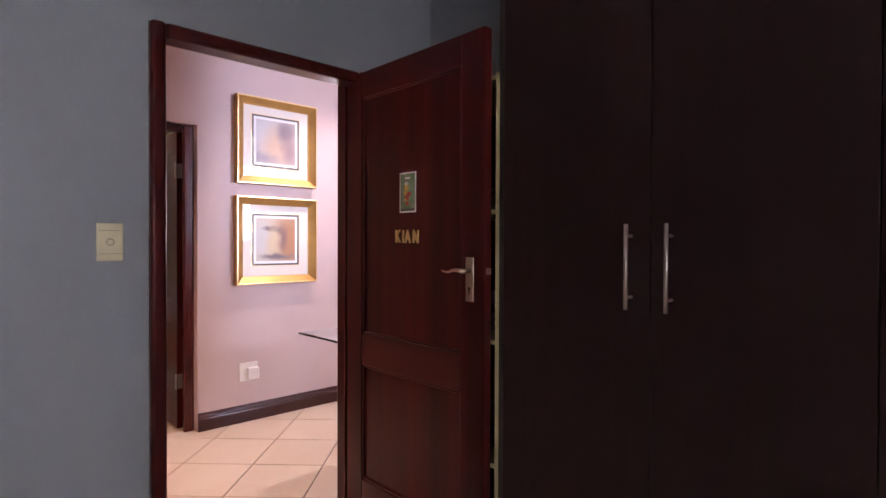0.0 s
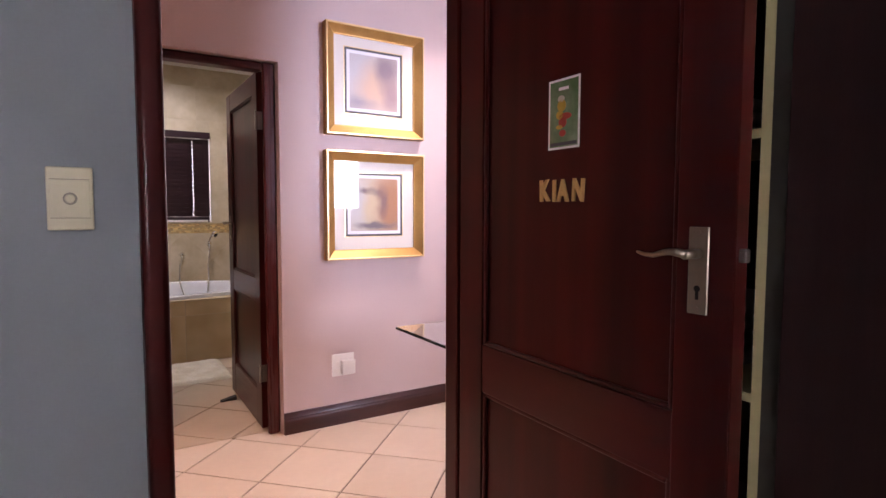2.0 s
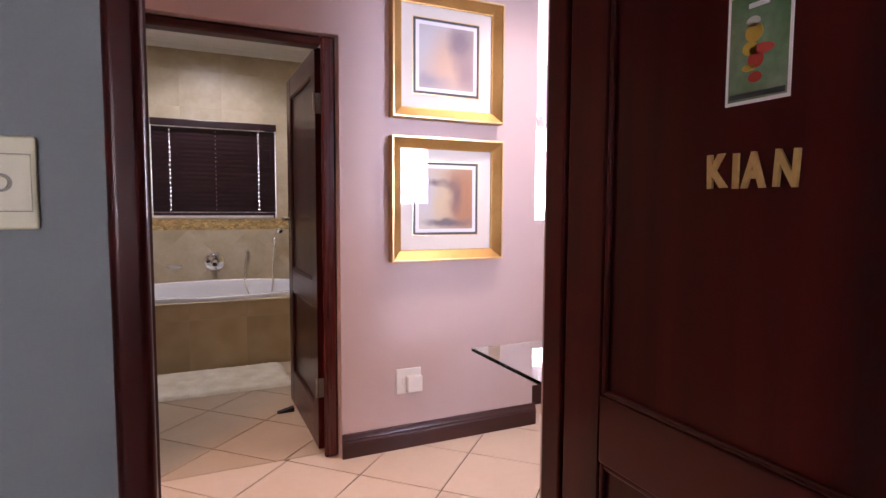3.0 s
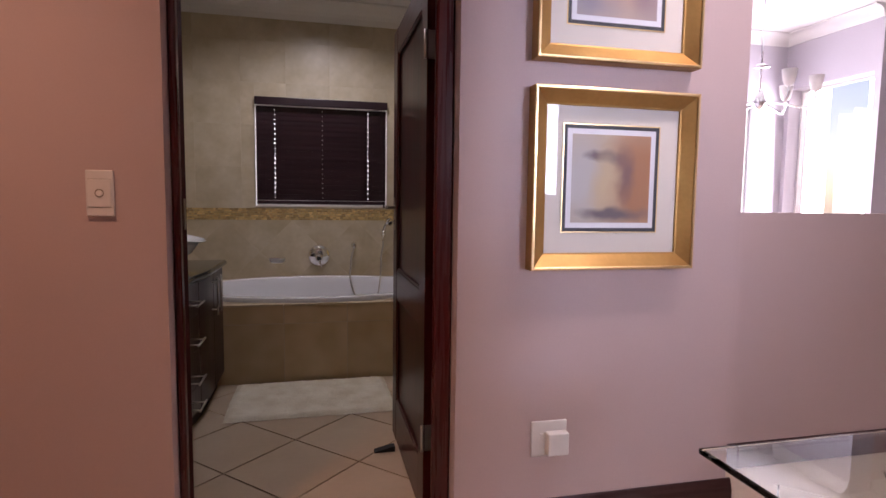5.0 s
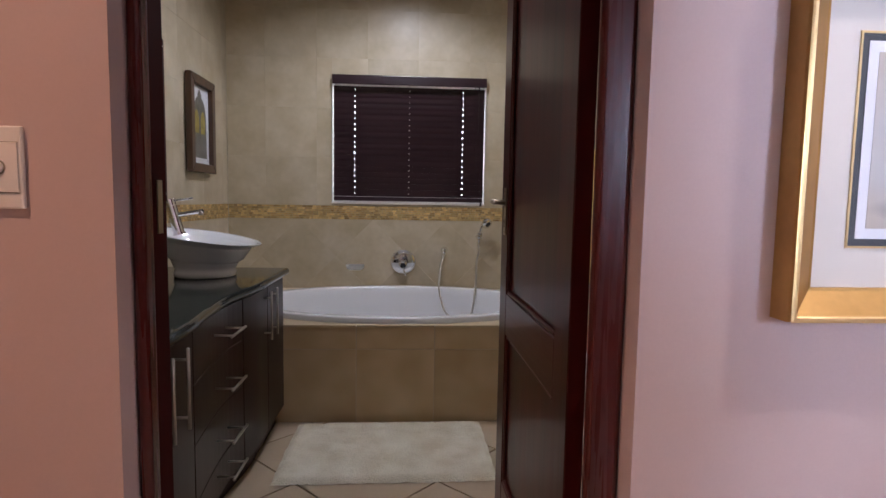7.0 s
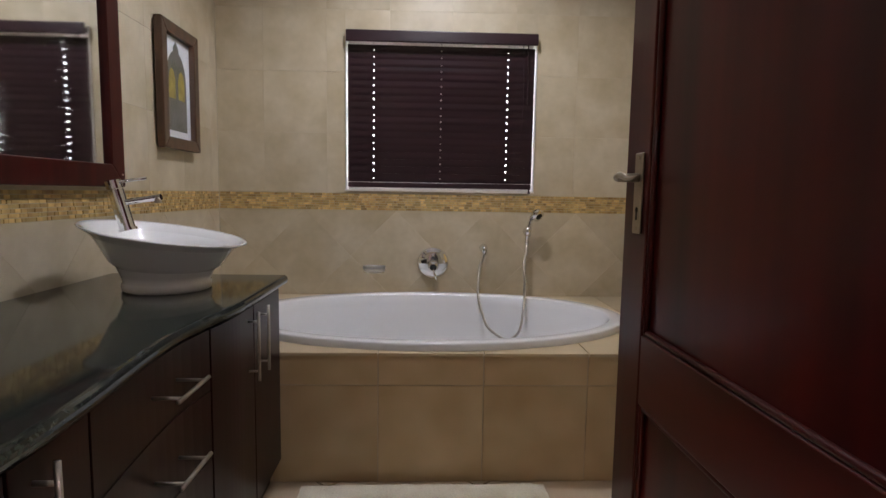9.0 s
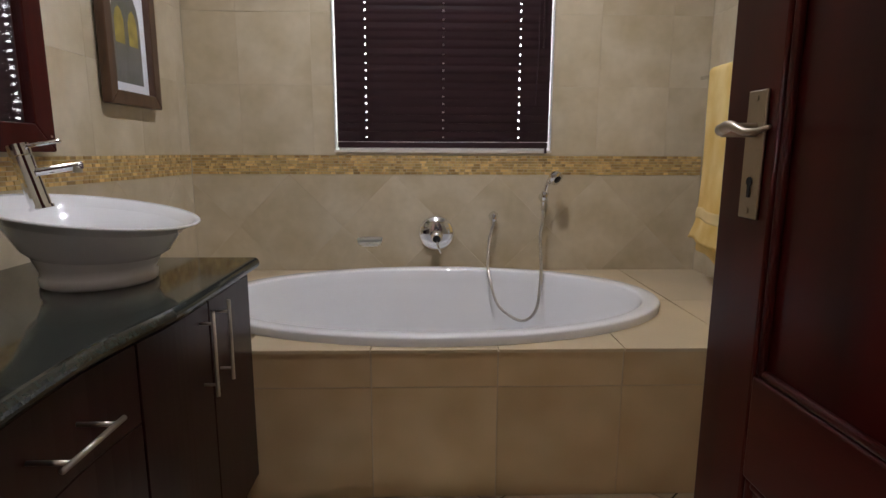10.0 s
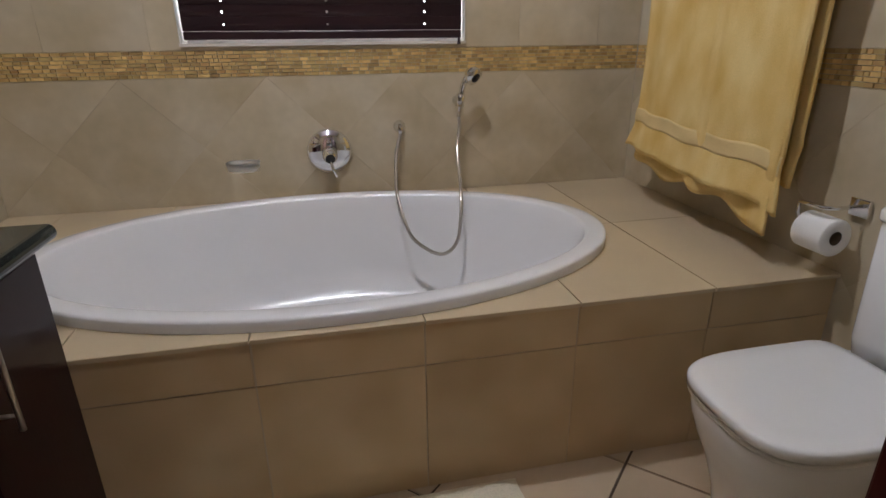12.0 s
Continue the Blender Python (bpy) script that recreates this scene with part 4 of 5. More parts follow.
part("hub", loft([superring(CH[0], CH[1], r, r, CH[2] + z, 20) for r, z in ((0.01, -0.07), (0.035, -0.04), (0.045, 0), (0.03, 0.05), (0.012, 0.1))]), CHROME, ch, smooth=True)
for k in range(6):
    a = math.tau * k / 6 + 0.3
    c, s = math.cos(a), math.sin(a)
    pts = [(CH[0] + c * r, CH[1] + s * r, CH[2] + z) for r, z in ((0.03, 0), (0.15, -0.02), (0.28, -0.06), (0.33, -0.06), (0.37, 0.0), (0.37, 0.05))]
    arm = part("arm", tube(pts, 0.008, 8), CHROME, ch, smooth=True)
    part("shade", loft([superring(CH[0] + c * 0.37, CH[1] + s * 0.37, r, r, CH[2] + 0.05 + z, 20) for r, z in ((0.020, 0), (0.034, 0.02), (0.044, 0.06), (0.052, 0.12), (0.049, 0.12), (0.03, 0.03))], cap1=True), FROSTED, arm, "upturned frosted glass shade", smooth=True)
hall_door = thing("hall_door", "tall closed red-brown wooden door across the stair hall", "door", (6.48, 6.05, 0))
part("leaf_panel", box(6.08, 6.88, 6.03, 6.07, 0.01, 2.24), MAHOGANY, hall_door)
part("frame", boxes((6.031, 6.08, 5.985, 6.12, 0, 2.319), (6.88, 6.929, 5.985, 6.12, 0, 2.319), (6.08, 6.88, 5.985, 6.12, 2.24, 2.319)), MAHOGANY, hall_door)


# ---------------------------------------------------------------- ceiling lamps
def downlight(x, y, z):
    t = thing("downlight", "small round recessed ceiling downlight, lit", "lamp", (x, y, z), group="ceiling downlights")
    part("ring", loft([superring(x, y, r, r, z - d, 32) for r, d in ((0.055, 0.0), (0.055, 0.006), (0.045, 0.009), (0.038, 0.004), (0.038, 0.0))], cap0=False, cap1=False), STEEL, t, smooth=True)
    part("lamp_face", disc((x, y, z - 0.0035), (0, 0, 1), 0.0375, 0.003, 28), LAMP_DISC, t, "glowing lamp face")


for x, y in PASSAGE_LAMPS:
    downlight(x, y, 2.82)
for x, y in BATH_LAMPS:
    downlight(x, y, 2.87)

# ---------------------------------------------------------------- bathroom: bath in its tiled platform
SK_Y, DECK_Z = 5.845, 0.529
plat = thing("bath_platform", "tan and sand tiled platform round a sunken bath", "bath surround", (1.1, SK_Y, 0), kind="structure")
part("skirt_wall", box(BATH_X0, BATH_X1, SK_Y, SK_Y + 0.03, 0, DECK_Z - 0.012), PALE_GROUT, plat, "masonry behind the skirt tiles")
JOINTS = (-0.23, -0.023, 0.390, 0.804, 1.218, 1.631, 2.030, 2.440)
for a, b in zip(JOINTS, JOINTS[1:]):
    for z0, z1 in ((0.0, 0.398), (0.398, DECK_Z - 0.010)):
        lay(quad(a - 0.0014, b + 0.0014, z0, z1), "north", Vector((0, SK_Y, 0)) - PLACE[plat].translation, plat, SKIRT_TILE, "skirt_tile", 0.0026, 0.003)
TUB = (1.014, 6.424, 0.944, 0.569)


def tub_y(x, sign):
    u = (x - TUB[0]) / (TUB[2] - 0.02)
    return TUB[1] + sign * (TUB[3] - 0.02) * math.sqrt(max(1 - u * u, 0))


for a, b in zip(JOINTS, JOINTS[1:]):
    for sign, edge in ((-1, SK_Y - 0.012), (1, BATH_Y1)):
        n = 14
        xs = [a + 0.002 + (b - a - 0.004) * k / n for k in range(n + 1)]
        bm = bmesh.new()
        lo, hi = [], []
        for x in xs:
            y = tub_y(x, sign)
            y = y if abs(y - TUB[1]) > 1e-6 else TUB[1] + sign * 0.0012
            e = edge if abs(edge - y) > 0.004 else y + sign * 0.004
            lo.append((x, e))
            hi.append((x, y))
        loft([[(x, e, DECK_Z - 0.012), (x, e, DECK_Z - 0.0015), (x, e - sign * 0.0015, DECK_Z), (x, y, DECK_Z), (x, y, DECK_Z - 0.012)] for (x, e), (_, y) in zip(lo, hi)], bm)
        part("deck_tile", bm, DECK_TILE, plat)

tub = thing("bathtub", "white oval acrylic bathtub set into a tiled platform", "bathtub", (TUB[0], TUB[1], 0.06))
rings = []
for d, e, z in ((0, 0, 0.001), (-0.001, -0.001, 0.027), (0.002, 0.002, 0.032), (0.008, 0.008, 0.0345), (0.030, 0.029, 0.0345), (0.060, 0.056, 0.0335), (0.067, 0.062, 0.031),
                (0.072, 0.066, 0.024), (0.086, 0.074, -0.02), (0.12, 0.09, -0.12), (0.17, 0.11, -0.27), (0.22, 0.14, -0.37), (0.30, 0.20, -0.405), (0.55, 0.36, -0.415)):
    a, b, z = TUB[2] - d, TUB[3] - e, DECK_Z + z
    rings.append(superring(TUB[0], TUB[1], a, b, z, 96, 2.04))
part("shell", loft(rings, cap0=False), ACRYLIC, tub, smooth=True)
part("waste", disc((TUB[0], TUB[1], DECK_Z - 0.4145), (0, 0, 1), 0.03, 0.004, 24), CHROME, tub, "chrome waste")

# ---------------------------------------------------------------- bath fittings on the wall
WY = BATH_Y1 - 0.001
mixer = thing("bath_mixer", "round chrome wall mixer with a dark lever above the bath", "tap", (1.036, WY, 0.725))
part("rosette", loft([[(1.036 + r * math.cos(t), WY - d, 0.728 + r * math.sin(t)) for t in (math.tau * k / 40 for k in range(40))] for r, d in ((0.094, 0), (0.095, 0.006), (0.086, 0.016), (0.05, 0.024), (0.02, 0.026))]), CHROME, mixer, smooth=True)
part("body", tube([(1.036, WY - 0.02, 0.722), (1.036, WY - 0.06, 0.718), (1.036, WY - 0.085, 0.712)], [0.034, 0.032, 0.022], 20), CHROME, mixer, smooth=True)
part("cap", disc((1.036, WY - 0.084, 0.712), (0, -1, -0.1), 0.021, 0.010, 20, r2=0.015), RUBBER, mixer, "dark round cap", smooth=True)
part("lever", tube([(1.036, WY - 0.09, 0.708), (1.044, WY - 0.105, 0.672), (1.057, WY - 0.112, 0.640)], [0.006, 0.006, 0.004], 10), CHROME, mixer, smooth=True)
part("indicator", disc((1.036, WY - 0.023, 0.775), (0, -1, 0), 0.010, 0.012, 16), CHROME, mixer, smooth=True)

soap = thing("soap_dish", "clear glass soap dish in a chrome holder above the bath", "soap dish", (0.69, WY, 0.68))
part("holder", tube([(0.69, WY, 0.685), (0.69, WY - 0.03, 0.685)], 0.012, 14), CHROME, soap, smooth=True)
part("ring", tube([(0.632, WY - 0.02, 0.682), (0.632, WY - 0.10, 0.682), (0.748, WY - 0.10, 0.682), (0.748, WY - 0.02, 0.682), (0.632, WY - 0.02, 0.682)], 0.0025, 8), CHROME, soap, smooth=True)
dish = part("dish", loft([superring(0.687, WY - 0.06, a, b, z, 28, 3.5) for a, b, z in ((0.046, 0.030, 0.674), (0.062, 0.044, 0.690), (0.066, 0.046, 0.712), (0.062, 0.042, 0.712), (0.058, 0.040, 0.692), (0.042, 0.026, 0.680))]), SOAP_GLASS, soap, smooth=True)
dish.visible_shadow = False

hs = thing("hand_shower", "chrome hand shower on a wall bracket with a looping metal hose", "shower", (1.66, WY, 1.02))
part("wall_elbow", tube([(1.340, WY, 0.822), (1.340, WY - 0.018, 0.822), (1.340, WY - 0.034, 0.818), (1.339, WY - 0.040, 0.795)], [0.026, 0.020, 0.013, 0.011], 16), CHROME, hs, smooth=True)
part("bracket", tube([(1.596, WY, 0.925), (1.596, WY - 0.035, 0.93), (1.594, WY - 0.06, 0.925)], [0.02, 0.016, 0.018], 16), CHROME, hs, smooth=True)
part("bracket_cup", tube([(1.593, WY - 0.062, 0.905), (1.599, WY - 0.068, 0.955)], 0.019, 16), CHROME, hs, smooth=True)
part("handle", tube([(1.591, WY - 0.060, 0.86), (1.595, WY - 0.066, 0.93), (1.606, WY - 0.075, 0.99), (1.624, WY - 0.085, 1.030)], [0.009, 0.011, 0.012, 0.014], 14), CHROME, hs, smooth=True)
part("head", tube([(1.624, WY - 0.080, 1.045), (1.636, WY - 0.095, 1.036), (1.648, WY - 0.112, 1.022)], [0.018, 0.036, 0.038], 22), CHROME, hs, smooth=True)
part("spray_face", disc((1.649, WY - 0.1125, 1.0215), (0.45, -0.65, -0.55), 0.020, 0.004, 22), DARK_HOLE, hs, "dark spray face", smooth=True)
HOSE_Z = 0.352
HOSE_DX = -0.012
CTRL = [(x + (HOSE_DX if 0.34 < z < 0.76 else 0), y, z) for x, y, z in ((1.339, 7.022, 0.795), (1.328, 7.005, 0.72), (1.314, 6.94, 0.625), (1.306, 6.865, 0.575), (1.318, 6.80, 0.50), (1.345, 6.755, 0.42), (1.400, 6.725, HOSE_Z + 0.02), (1.452, 6.705, HOSE_Z),
        (1.494, 6.690, HOSE_Z + 0.02), (1.526, 6.695, 0.42), (1.544, 6.725, 0.51), (1.560, 6.79, 0.590), (1.573, 6.87, 0.65), (1.584, 6.95, 0.74), (1.592, 6.99, 0.82), (1.591, 7.0, 0.865))]
hose = []
for k in range(1, len(CTRL) - 2):
    p0, p1, p2, p3 = (Vector(CTRL[k + d]) for d in (-1, 0, 1, 2))
    for q in range(6):
        t = q / 6
        hose.append(0.5 * ((2 * p1) + (p2 - p0) * t + (2 * p0 - 5 * p1 + 4 * p2 - p3) * t * t + (3 * p1 - p0 - 3 * p2 + p3) * t ** 3))
hose = [Vector(CTRL[0])] + hose + [Vector(CTRL[-2]), Vector(CTRL[-1])]
part("hose", tube(hose, [0.0078 if k % 2 else 0.0068 for k in range(len(hose))], 10), STEEL, hs, "flexible metal hose", smooth=True)

# ---------------------------------------------------------------- blind
bl = thing("venetian_blind", "closed dark purple-brown venetian blind filling the window", "blind", (1.076, 7.06, 1.17))
soft(part("valance", box(0.517, 1.630, 7.018, 7.034, 2.008, 2.074), SLAT, bl, "dark glossy valance"), 0.006, 3)
part("headrail", box(0.522, 1.626, 7.080, 7.115, 2.032, 2.057), SLAT, bl)
soft(part("bottom_rail", box(0.524, 1.618, 7.066, 7.092, 1.178, 1.208), SLAT, bl), 0.004, 2)
HOLES = ((0.673, 0.0026), (1.071, 0.0042), (1.466, 0.0026))
rngb = random.Random(9)


def slat_mesh(jit):
    xs = [0.5215]
    for c, w in HOLES:
        xs += [c - w, c + w]
    xs.append(1.6225)
    rows = [-0.0255, -0.0040 + jit, 0.0045 + 2 * jit, 0.0255]
    bm = bmesh.new()
    grid = [[bm.verts.new((x, -0.0022 * (1 - (r / 0.0255) ** 2), r)) for x in xs] for r in rows]
    for i in range(3):
        for j in range(len(xs) - 1):
            if i == 1 and j % 2 == 1:
                continue
            bm.faces.new((grid[i][j], grid[i][j + 1], grid[i + 1][j + 1], grid[i + 1][j]))
    return bm


for k in range(19):
    z = 1.236 + k * 0.0414
    m = pose(0, 7.090, z, 10 + rngb.uniform(-2.5, 2.5), rngb.uniform(-0.10, 0.10), 0)
    bm = slat_mesh(rngb.uniform(-0.003, 0.003))
    bm.transform(m)
    s = part("slat", bm, SLAT, bl)
    md = s.modifiers.new("thickness", "SOLIDIFY")
    md.thickness = 0.0025
for x, _ in HOLES:
    part("ladder_cord", tube([(x + 0.001, 7.074, 1.20), (x, 7.074, 2.02)], 0.0012, 6), CORD, bl)
part("pull_cord", tube([(1.55, 7.058, 2.02), (1.556, 7.056, 1.7), (1.546, 7.058, 1.40), (1.548, 7.058, 1.395)], 0.0018, 6), CORD, bl)
part("tilt_wand", tube([(1.578, 7.058, 2.02), (1.580, 7.056, 1.68)], 0.004, 8), SLAT, bl)
part("cord_end", tube([(1.604, 7.05, 1.185), (1.604, 7.048, 1.152)], [0.004, 0.008], 10), CORD, bl)
solo("window_sill", box(WIN[0] - 0.004, WIN[1] + 0.004, 7.050, 7.19, 1.155, 1.1655), MAT_BOARD, "white strip under the bathroom blind", "sill", kind="structure")
solo("window_reveal", boxes((WIN[0] - 0.0005, WIN[0] + 0.004, 7.052, 7.17, 1.1655, 2.061), (WIN[1] - 0.004, WIN[1] + 0.0005, 7.052, 7.17, 1.1655, 2.061)), WHITE_PLASTIC, "white edges of the bathroom window opening", "trim", kind="structure")

# ---------------------------------------------------------------- vanity
VY0, VY1, CZ = 4.135, 5.902, 0.820


def front_x(y):
    """The wavy front of the vanity."""
    if y < 5.03:
        return 0.415 + 0.021 * math.cos((y - 4.43) / 0.60 * math.pi)
    return 0.394 + 0.0165 * (1 - math.cos(math.pi * min((y - 5.03) / 0.36, 1)))


def slab_along(y0, y1, z0, z1, off_front, back, n=16):
    ys = [y0 + (y1 - y0) * k / n for k in range(n + 1)]
    return loft([[(back, y, z0), (front_x(y) + off_front, y, z0), (front_x(y) + off_front, y, z1), (back, y, z1)] for y in ys])


def counter_bm():
    ys = [VY0 + (VY1 - VY0) * k / 48 for k in range(49)]
    rings = []
    for y in ys:
        f = front_x(y) + 0.018
        prof = [(BATH_X0 + 0.003, CZ - 0.035), (f - 0.016, CZ - 0.035)]
        prof += [(f - 0.016 + 0.0165 * math.sin(a), CZ - 0.0175 - 0.0175 * math.cos(a)) for a in (math.pi * k / 8 for k in range(1, 8))]
        prof += [(f - 0.016, CZ), (BATH_X0 + 0.003, CZ)]
        rings.append([(x, y, z) for x, z in prof])
    return loft(rings)


solo("vanity_counter", counter_bm(), GRANITE, "polished dark green granite counter with a wavy rounded edge", "counter", smooth=False)


def vanity_unit(name, y0, y1, label):
    t = thing(name, label, "cabinet", (0.1, (y0 + y1) / 2, 0))
    part("body", slab_along(y0 + 0.001, y1 - 0.001, 0.085, CZ - 0.036, -0.022, BATH_X0 + 0.003), WENGE_RED, t)
    part("plinth", slab_along(y0 + 0.001, y1 - 0.001, 0.0, 0.085, -0.045, BATH_X0 + 0.003), WENGE, t)
    return t


def front_panel(t, name, y0, y1, z0, z1):
    ys = [y0 + 0.0015 + (y1 - y0 - 0.003) * k / 12 for k in range(13)]
    bm = loft([[(front_x(y) - 0.021, y, z0), (front_x(y), y, z0), (front_x(y), y, z1), (front_x(y) - 0.021, y, z1)] for y in ys])
    return soft(part(name, bm, WENGE_RED, t), 0.0012, 2)


WENGE_RED = surface("dark_red_brown_board", (0.020, 0.0045, 0.0050), 0.32, 0.06, 2.4, 20, 0.0, coat=0.08, stretch=(7, 7, 0.3), spec=0.22, tint=(0.015, 0.0038, 0.0044))
u1 = vanity_unit("vanity_cabinet", 4.140, 4.640, "dark brown vanity cabinet with two doors and long steel handles")
u2 = vanity_unit("drawer_unit", 4.640, 5.200, "dark brown vanity drawer unit with four drawers")
u3 = vanity_unit("vanity_cabinet", 5.200, 5.838, "dark brown vanity cabinet with two doors beside the bath")
for y0, y1, hy in ((4.142, 4.438, 4.390), (4.442, 4.638, 4.490)):
    d = front_panel(u1, "door", y0, y1, 0.10, CZ - 0.042)
    bar_handle(d, "handle", (front_x(hy), hy, 0.540), (front_x(hy), hy, 0.770), (0.035, 0, 0), 0.005)
for z0, z1 in ((0.10, 0.230), (0.233, 0.420), (0.423, 0.610), (0.613, CZ - 0.042)):
    d = front_panel(u2, "drawer", 4.642, 5.198, z0, z1)
    zc = z0 + 0.092
    xx = max(front_x(4.862), front_x(5.012))
    bar_handle(d, "handle", (xx, 4.872, zc), (xx, 5.036, zc), (0.066, 0, 0), 0.005)
for y0, y1, hy in ((5.202, 5.518, 5.463), (5.522, 5.836, 5.573)):
    d = front_panel(u3, "door", y0, y1, 0.10, CZ - 0.042)
    bar_handle(d, "handle", (front_x(hy), hy, 0.546), (front_x(hy), hy, 0.768), (0.033, 0, 0), 0.005)


def basin(cx, cy):
    t = thing("basin", "white ceramic vessel basin with a tilted flared rim", "basin", (cx, cy, CZ), group="vessel basins")
    rings = []
    for r, z, tilt in ((0.132, 0.0005, 0), (0.136, 0.006, 0), (0.136, 0.026, 0), (0.130, 0.030, 0.0), (0.138, 0.050, 0.02), (0.156, 0.090, 0.06), (0.186, 0.135, 0.11), (0.226, 0.170, 0.14), (0.246, 0.180, 0.15), (0.250, 0.184, 0.15), (0.246, 0.187, 0.15),
                       (0.234, 0.182, 0.15), (0.205, 0.150, 0.12), (0.170, 0.090, 0.08), (0.12, 0.050, 0.03), (0.06, 0.036, 0), (0.02, 0.034, 0)):
        rings.append(superring(cx, cy, r * 1.0, r * 1.0, CZ + z, 56, 2.0, tilt))
    part("bowl", loft(rings, cap0=True), CERAMIC, t, smooth=True)
    part("overflow", disc((cx - 0.05, cy - 0.165, CZ + 0.140), (0.4, 0.8, 0.1), 0.009, 0.004, 14), CHROME, t, "chrome overflow ring")
    part("waste", disc((cx, cy, CZ + 0.0345), (0, 0, 1), 0.022, 0.003, 20), CHROME, t)
    return t


def basin_tap(cx, cy):
    t = thing("basin_tap", "slim chrome single-lever basin tap", "tap", (cx - 0.09, cy - 0.062, CZ + 0.19), group="basin taps")
    y, z = cy - 0.062, CZ + 0.196
    foot, head = Vector((cx - 0.090, y, z)), Vector((cx - 0.124, y, z + 0.125))
    lean = (head - foot).normalized()
    part("base_ring", tube([foot - lean * 0.002, foot + lean * 0.006], 0.0275, 24), CHROME, t)
    part("body", tube([foot, head], 0.0235, 24), CHROME, t)
    part("spout", tube([foot + lean * 0.088, Vector((cx + 0.016, y, z + 0.106))], 0.0095, 16), CHROME, t)
    part("aerator", tube([(cx + 0.006, y, z + 0.106), (cx + 0.006, y, z + 0.088)], 0.0105, 14), STEEL, t)
    part("cap", tube([head + lean * 0.003, head + lean * 0.030], 0.0235, 24), CHROME, t)
    part("lever", tube([head + lean * 0.024, Vector((cx - 0.028, y, z + 0.164))], 0.0048, 12), CHROME, t, smooth=True)


for cy in (5.582, 4.42):
    basin(0.130, cy)
    basin_tap(0.130, cy)

# ---------------------------------------------------------------- mirror and picture on the left wall
MX = BATH_X0 + 0.007
mir = thing("wall_mirror", "large wall mirror in a wide red-brown wooden frame above the basins", "mirror", (MX, 5.15, 1.15))
y0, y1, z0, z1, f = 4.30, 5.965, 1.152, 1.99, 0.085
for ys, zs in ((((y0, y1, y1 - f, y0 + f)), (z0, z0, z0 + f, z0 + f)), ((y0, y1, y1 - f, y0 + f), (z1, z1, z1 - f, z1 - f)), ((y0, y0, y0 + f, y0 + f), (z0, z1, z1 - f, z0 + f)), ((y1, y1, y1 - f, y1 - f), (z0, z1, z1 - f, z0 + f))):
    soft(part("frame_side", loft([[(xx, y, z) for y, z in zip(ys, zs)] for xx in (MX, MX + 0.028)]), MAHOGANY, mir), 0.004, 2)
part("glass", box(MX + 0.004, MX + 0.010, y0 + f - 0.003, y1 - f + 0.003, z0 + f - 0.003, z1 - f + 0.003), MIRROR, mir, "silvered glass")
for z in (1.95, 1.2):
    part("screw", disc((MX + 0.028, y1 - 0.02, z), (1, 0, 0), 0.004, 0.002, 10), STEEL, mir)

ap = thing("arch_picture", "brown-framed print of a grey arched window on a tiled wall", "picture", (MX, 6.50, 1.335))
y0, y1, z0, z1, f = 6.295, 6.695, 1.335, 1.912, 0.054
for ys, zs in ((((y0, y1, y1 - f, y0 + f)), (z0, z0, z0 + f, z0 + f)), ((y0, y1, y1 - f, y0 + f), (z1, z1, z1 - f, z1 - f)), ((y0, y0, y0 + f, y0 + f), (z0, z1, z1 - f, z0 + f)), ((y1, y1, y1 - f, y1 - f), (z0, z1, z1 - f, z0 + f))):
    soft(part("frame_side", loft([[(xx, y, z) for y, z in zip(ys, zs)] for xx in (MX, MX + 0.036)]), BROWN_FRAME, ap), 0.005, 3)
part("mat_board", box(MX + 0.002, MX + 0.008, y0 + f - 0.003, y1 - f + 0.003, z0 + f - 0.003, z1 - f + 0.003), PAPER, ap, "white mat board")
GREY_PRINT = surface("grey_print", (0.16, 0.15, 0.13), 0.7, 0.25, 9, 60, 0.0, tint=(0.10, 0.10, 0.08))
OCHRE_PRINT = surface("ochre_print", (0.45, 0.34, 0.06), 0.7, 0.2, 20, 60, 0.0)
cy, zb = 6.495, 1.425
out = [(cy - 0.105, zb), (cy + 0.105, zb), (cy + 0.105, zb + 0.22)]
out += [(cy + 0.105 * math.cos(a), zb + 0.22 + 0.155 * math.sin(a) ** 0.9) for a in (math.pi * k / 12 for k in range(1, 6))]
out += [(cy + 0.03, zb + 0.385), (cy, zb + 0.42), (cy - 0.03, zb + 0.385)]
out += [(cy - 0.105 * math.cos(a), zb + 0.22 + 0.155 * math.sin(a) ** 0.9) for a in (math.pi * k / 12 for k in range(5, 0, -1))]
out += [(cy - 0.105, zb + 0.22)]
part("printed_arch", loft([[(xx, y, z) for y, z in out] for xx in (MX + 0.0079, MX + 0.0087)]), GREY_PRINT, ap, "grey pointed arch")
for dy in (-0.05, 0.05):
    a = [(cy + dy - 0.034, zb + 0.15), (cy + dy + 0.034, zb + 0.15), (cy + dy + 0.034, zb + 0.24), (cy + dy + 0.02, zb + 0.275), (cy + dy, zb + 0.29), (cy + dy - 0.02, zb + 0.275), (cy + dy - 0.034, zb + 0.24)]
    part("printed_window", loft([[(xx, y, z) for y, z in a] for xx in (MX + 0.0086, MX + 0.0093)]), OCHRE_PRINT, ap, "ochre arched opening")
pane_part("glazing", [(MX + 0.0145, a, c) for a, c in ((y0 + f - 0.003, z0 + f - 0.003), (y1 - f + 0.003, z0 + f - 0.003), (y1 - f + 0.003, z1 - f + 0.003), (y0 + f - 0.003, z1 - f + 0.003))], (1, 0, 0), ap)

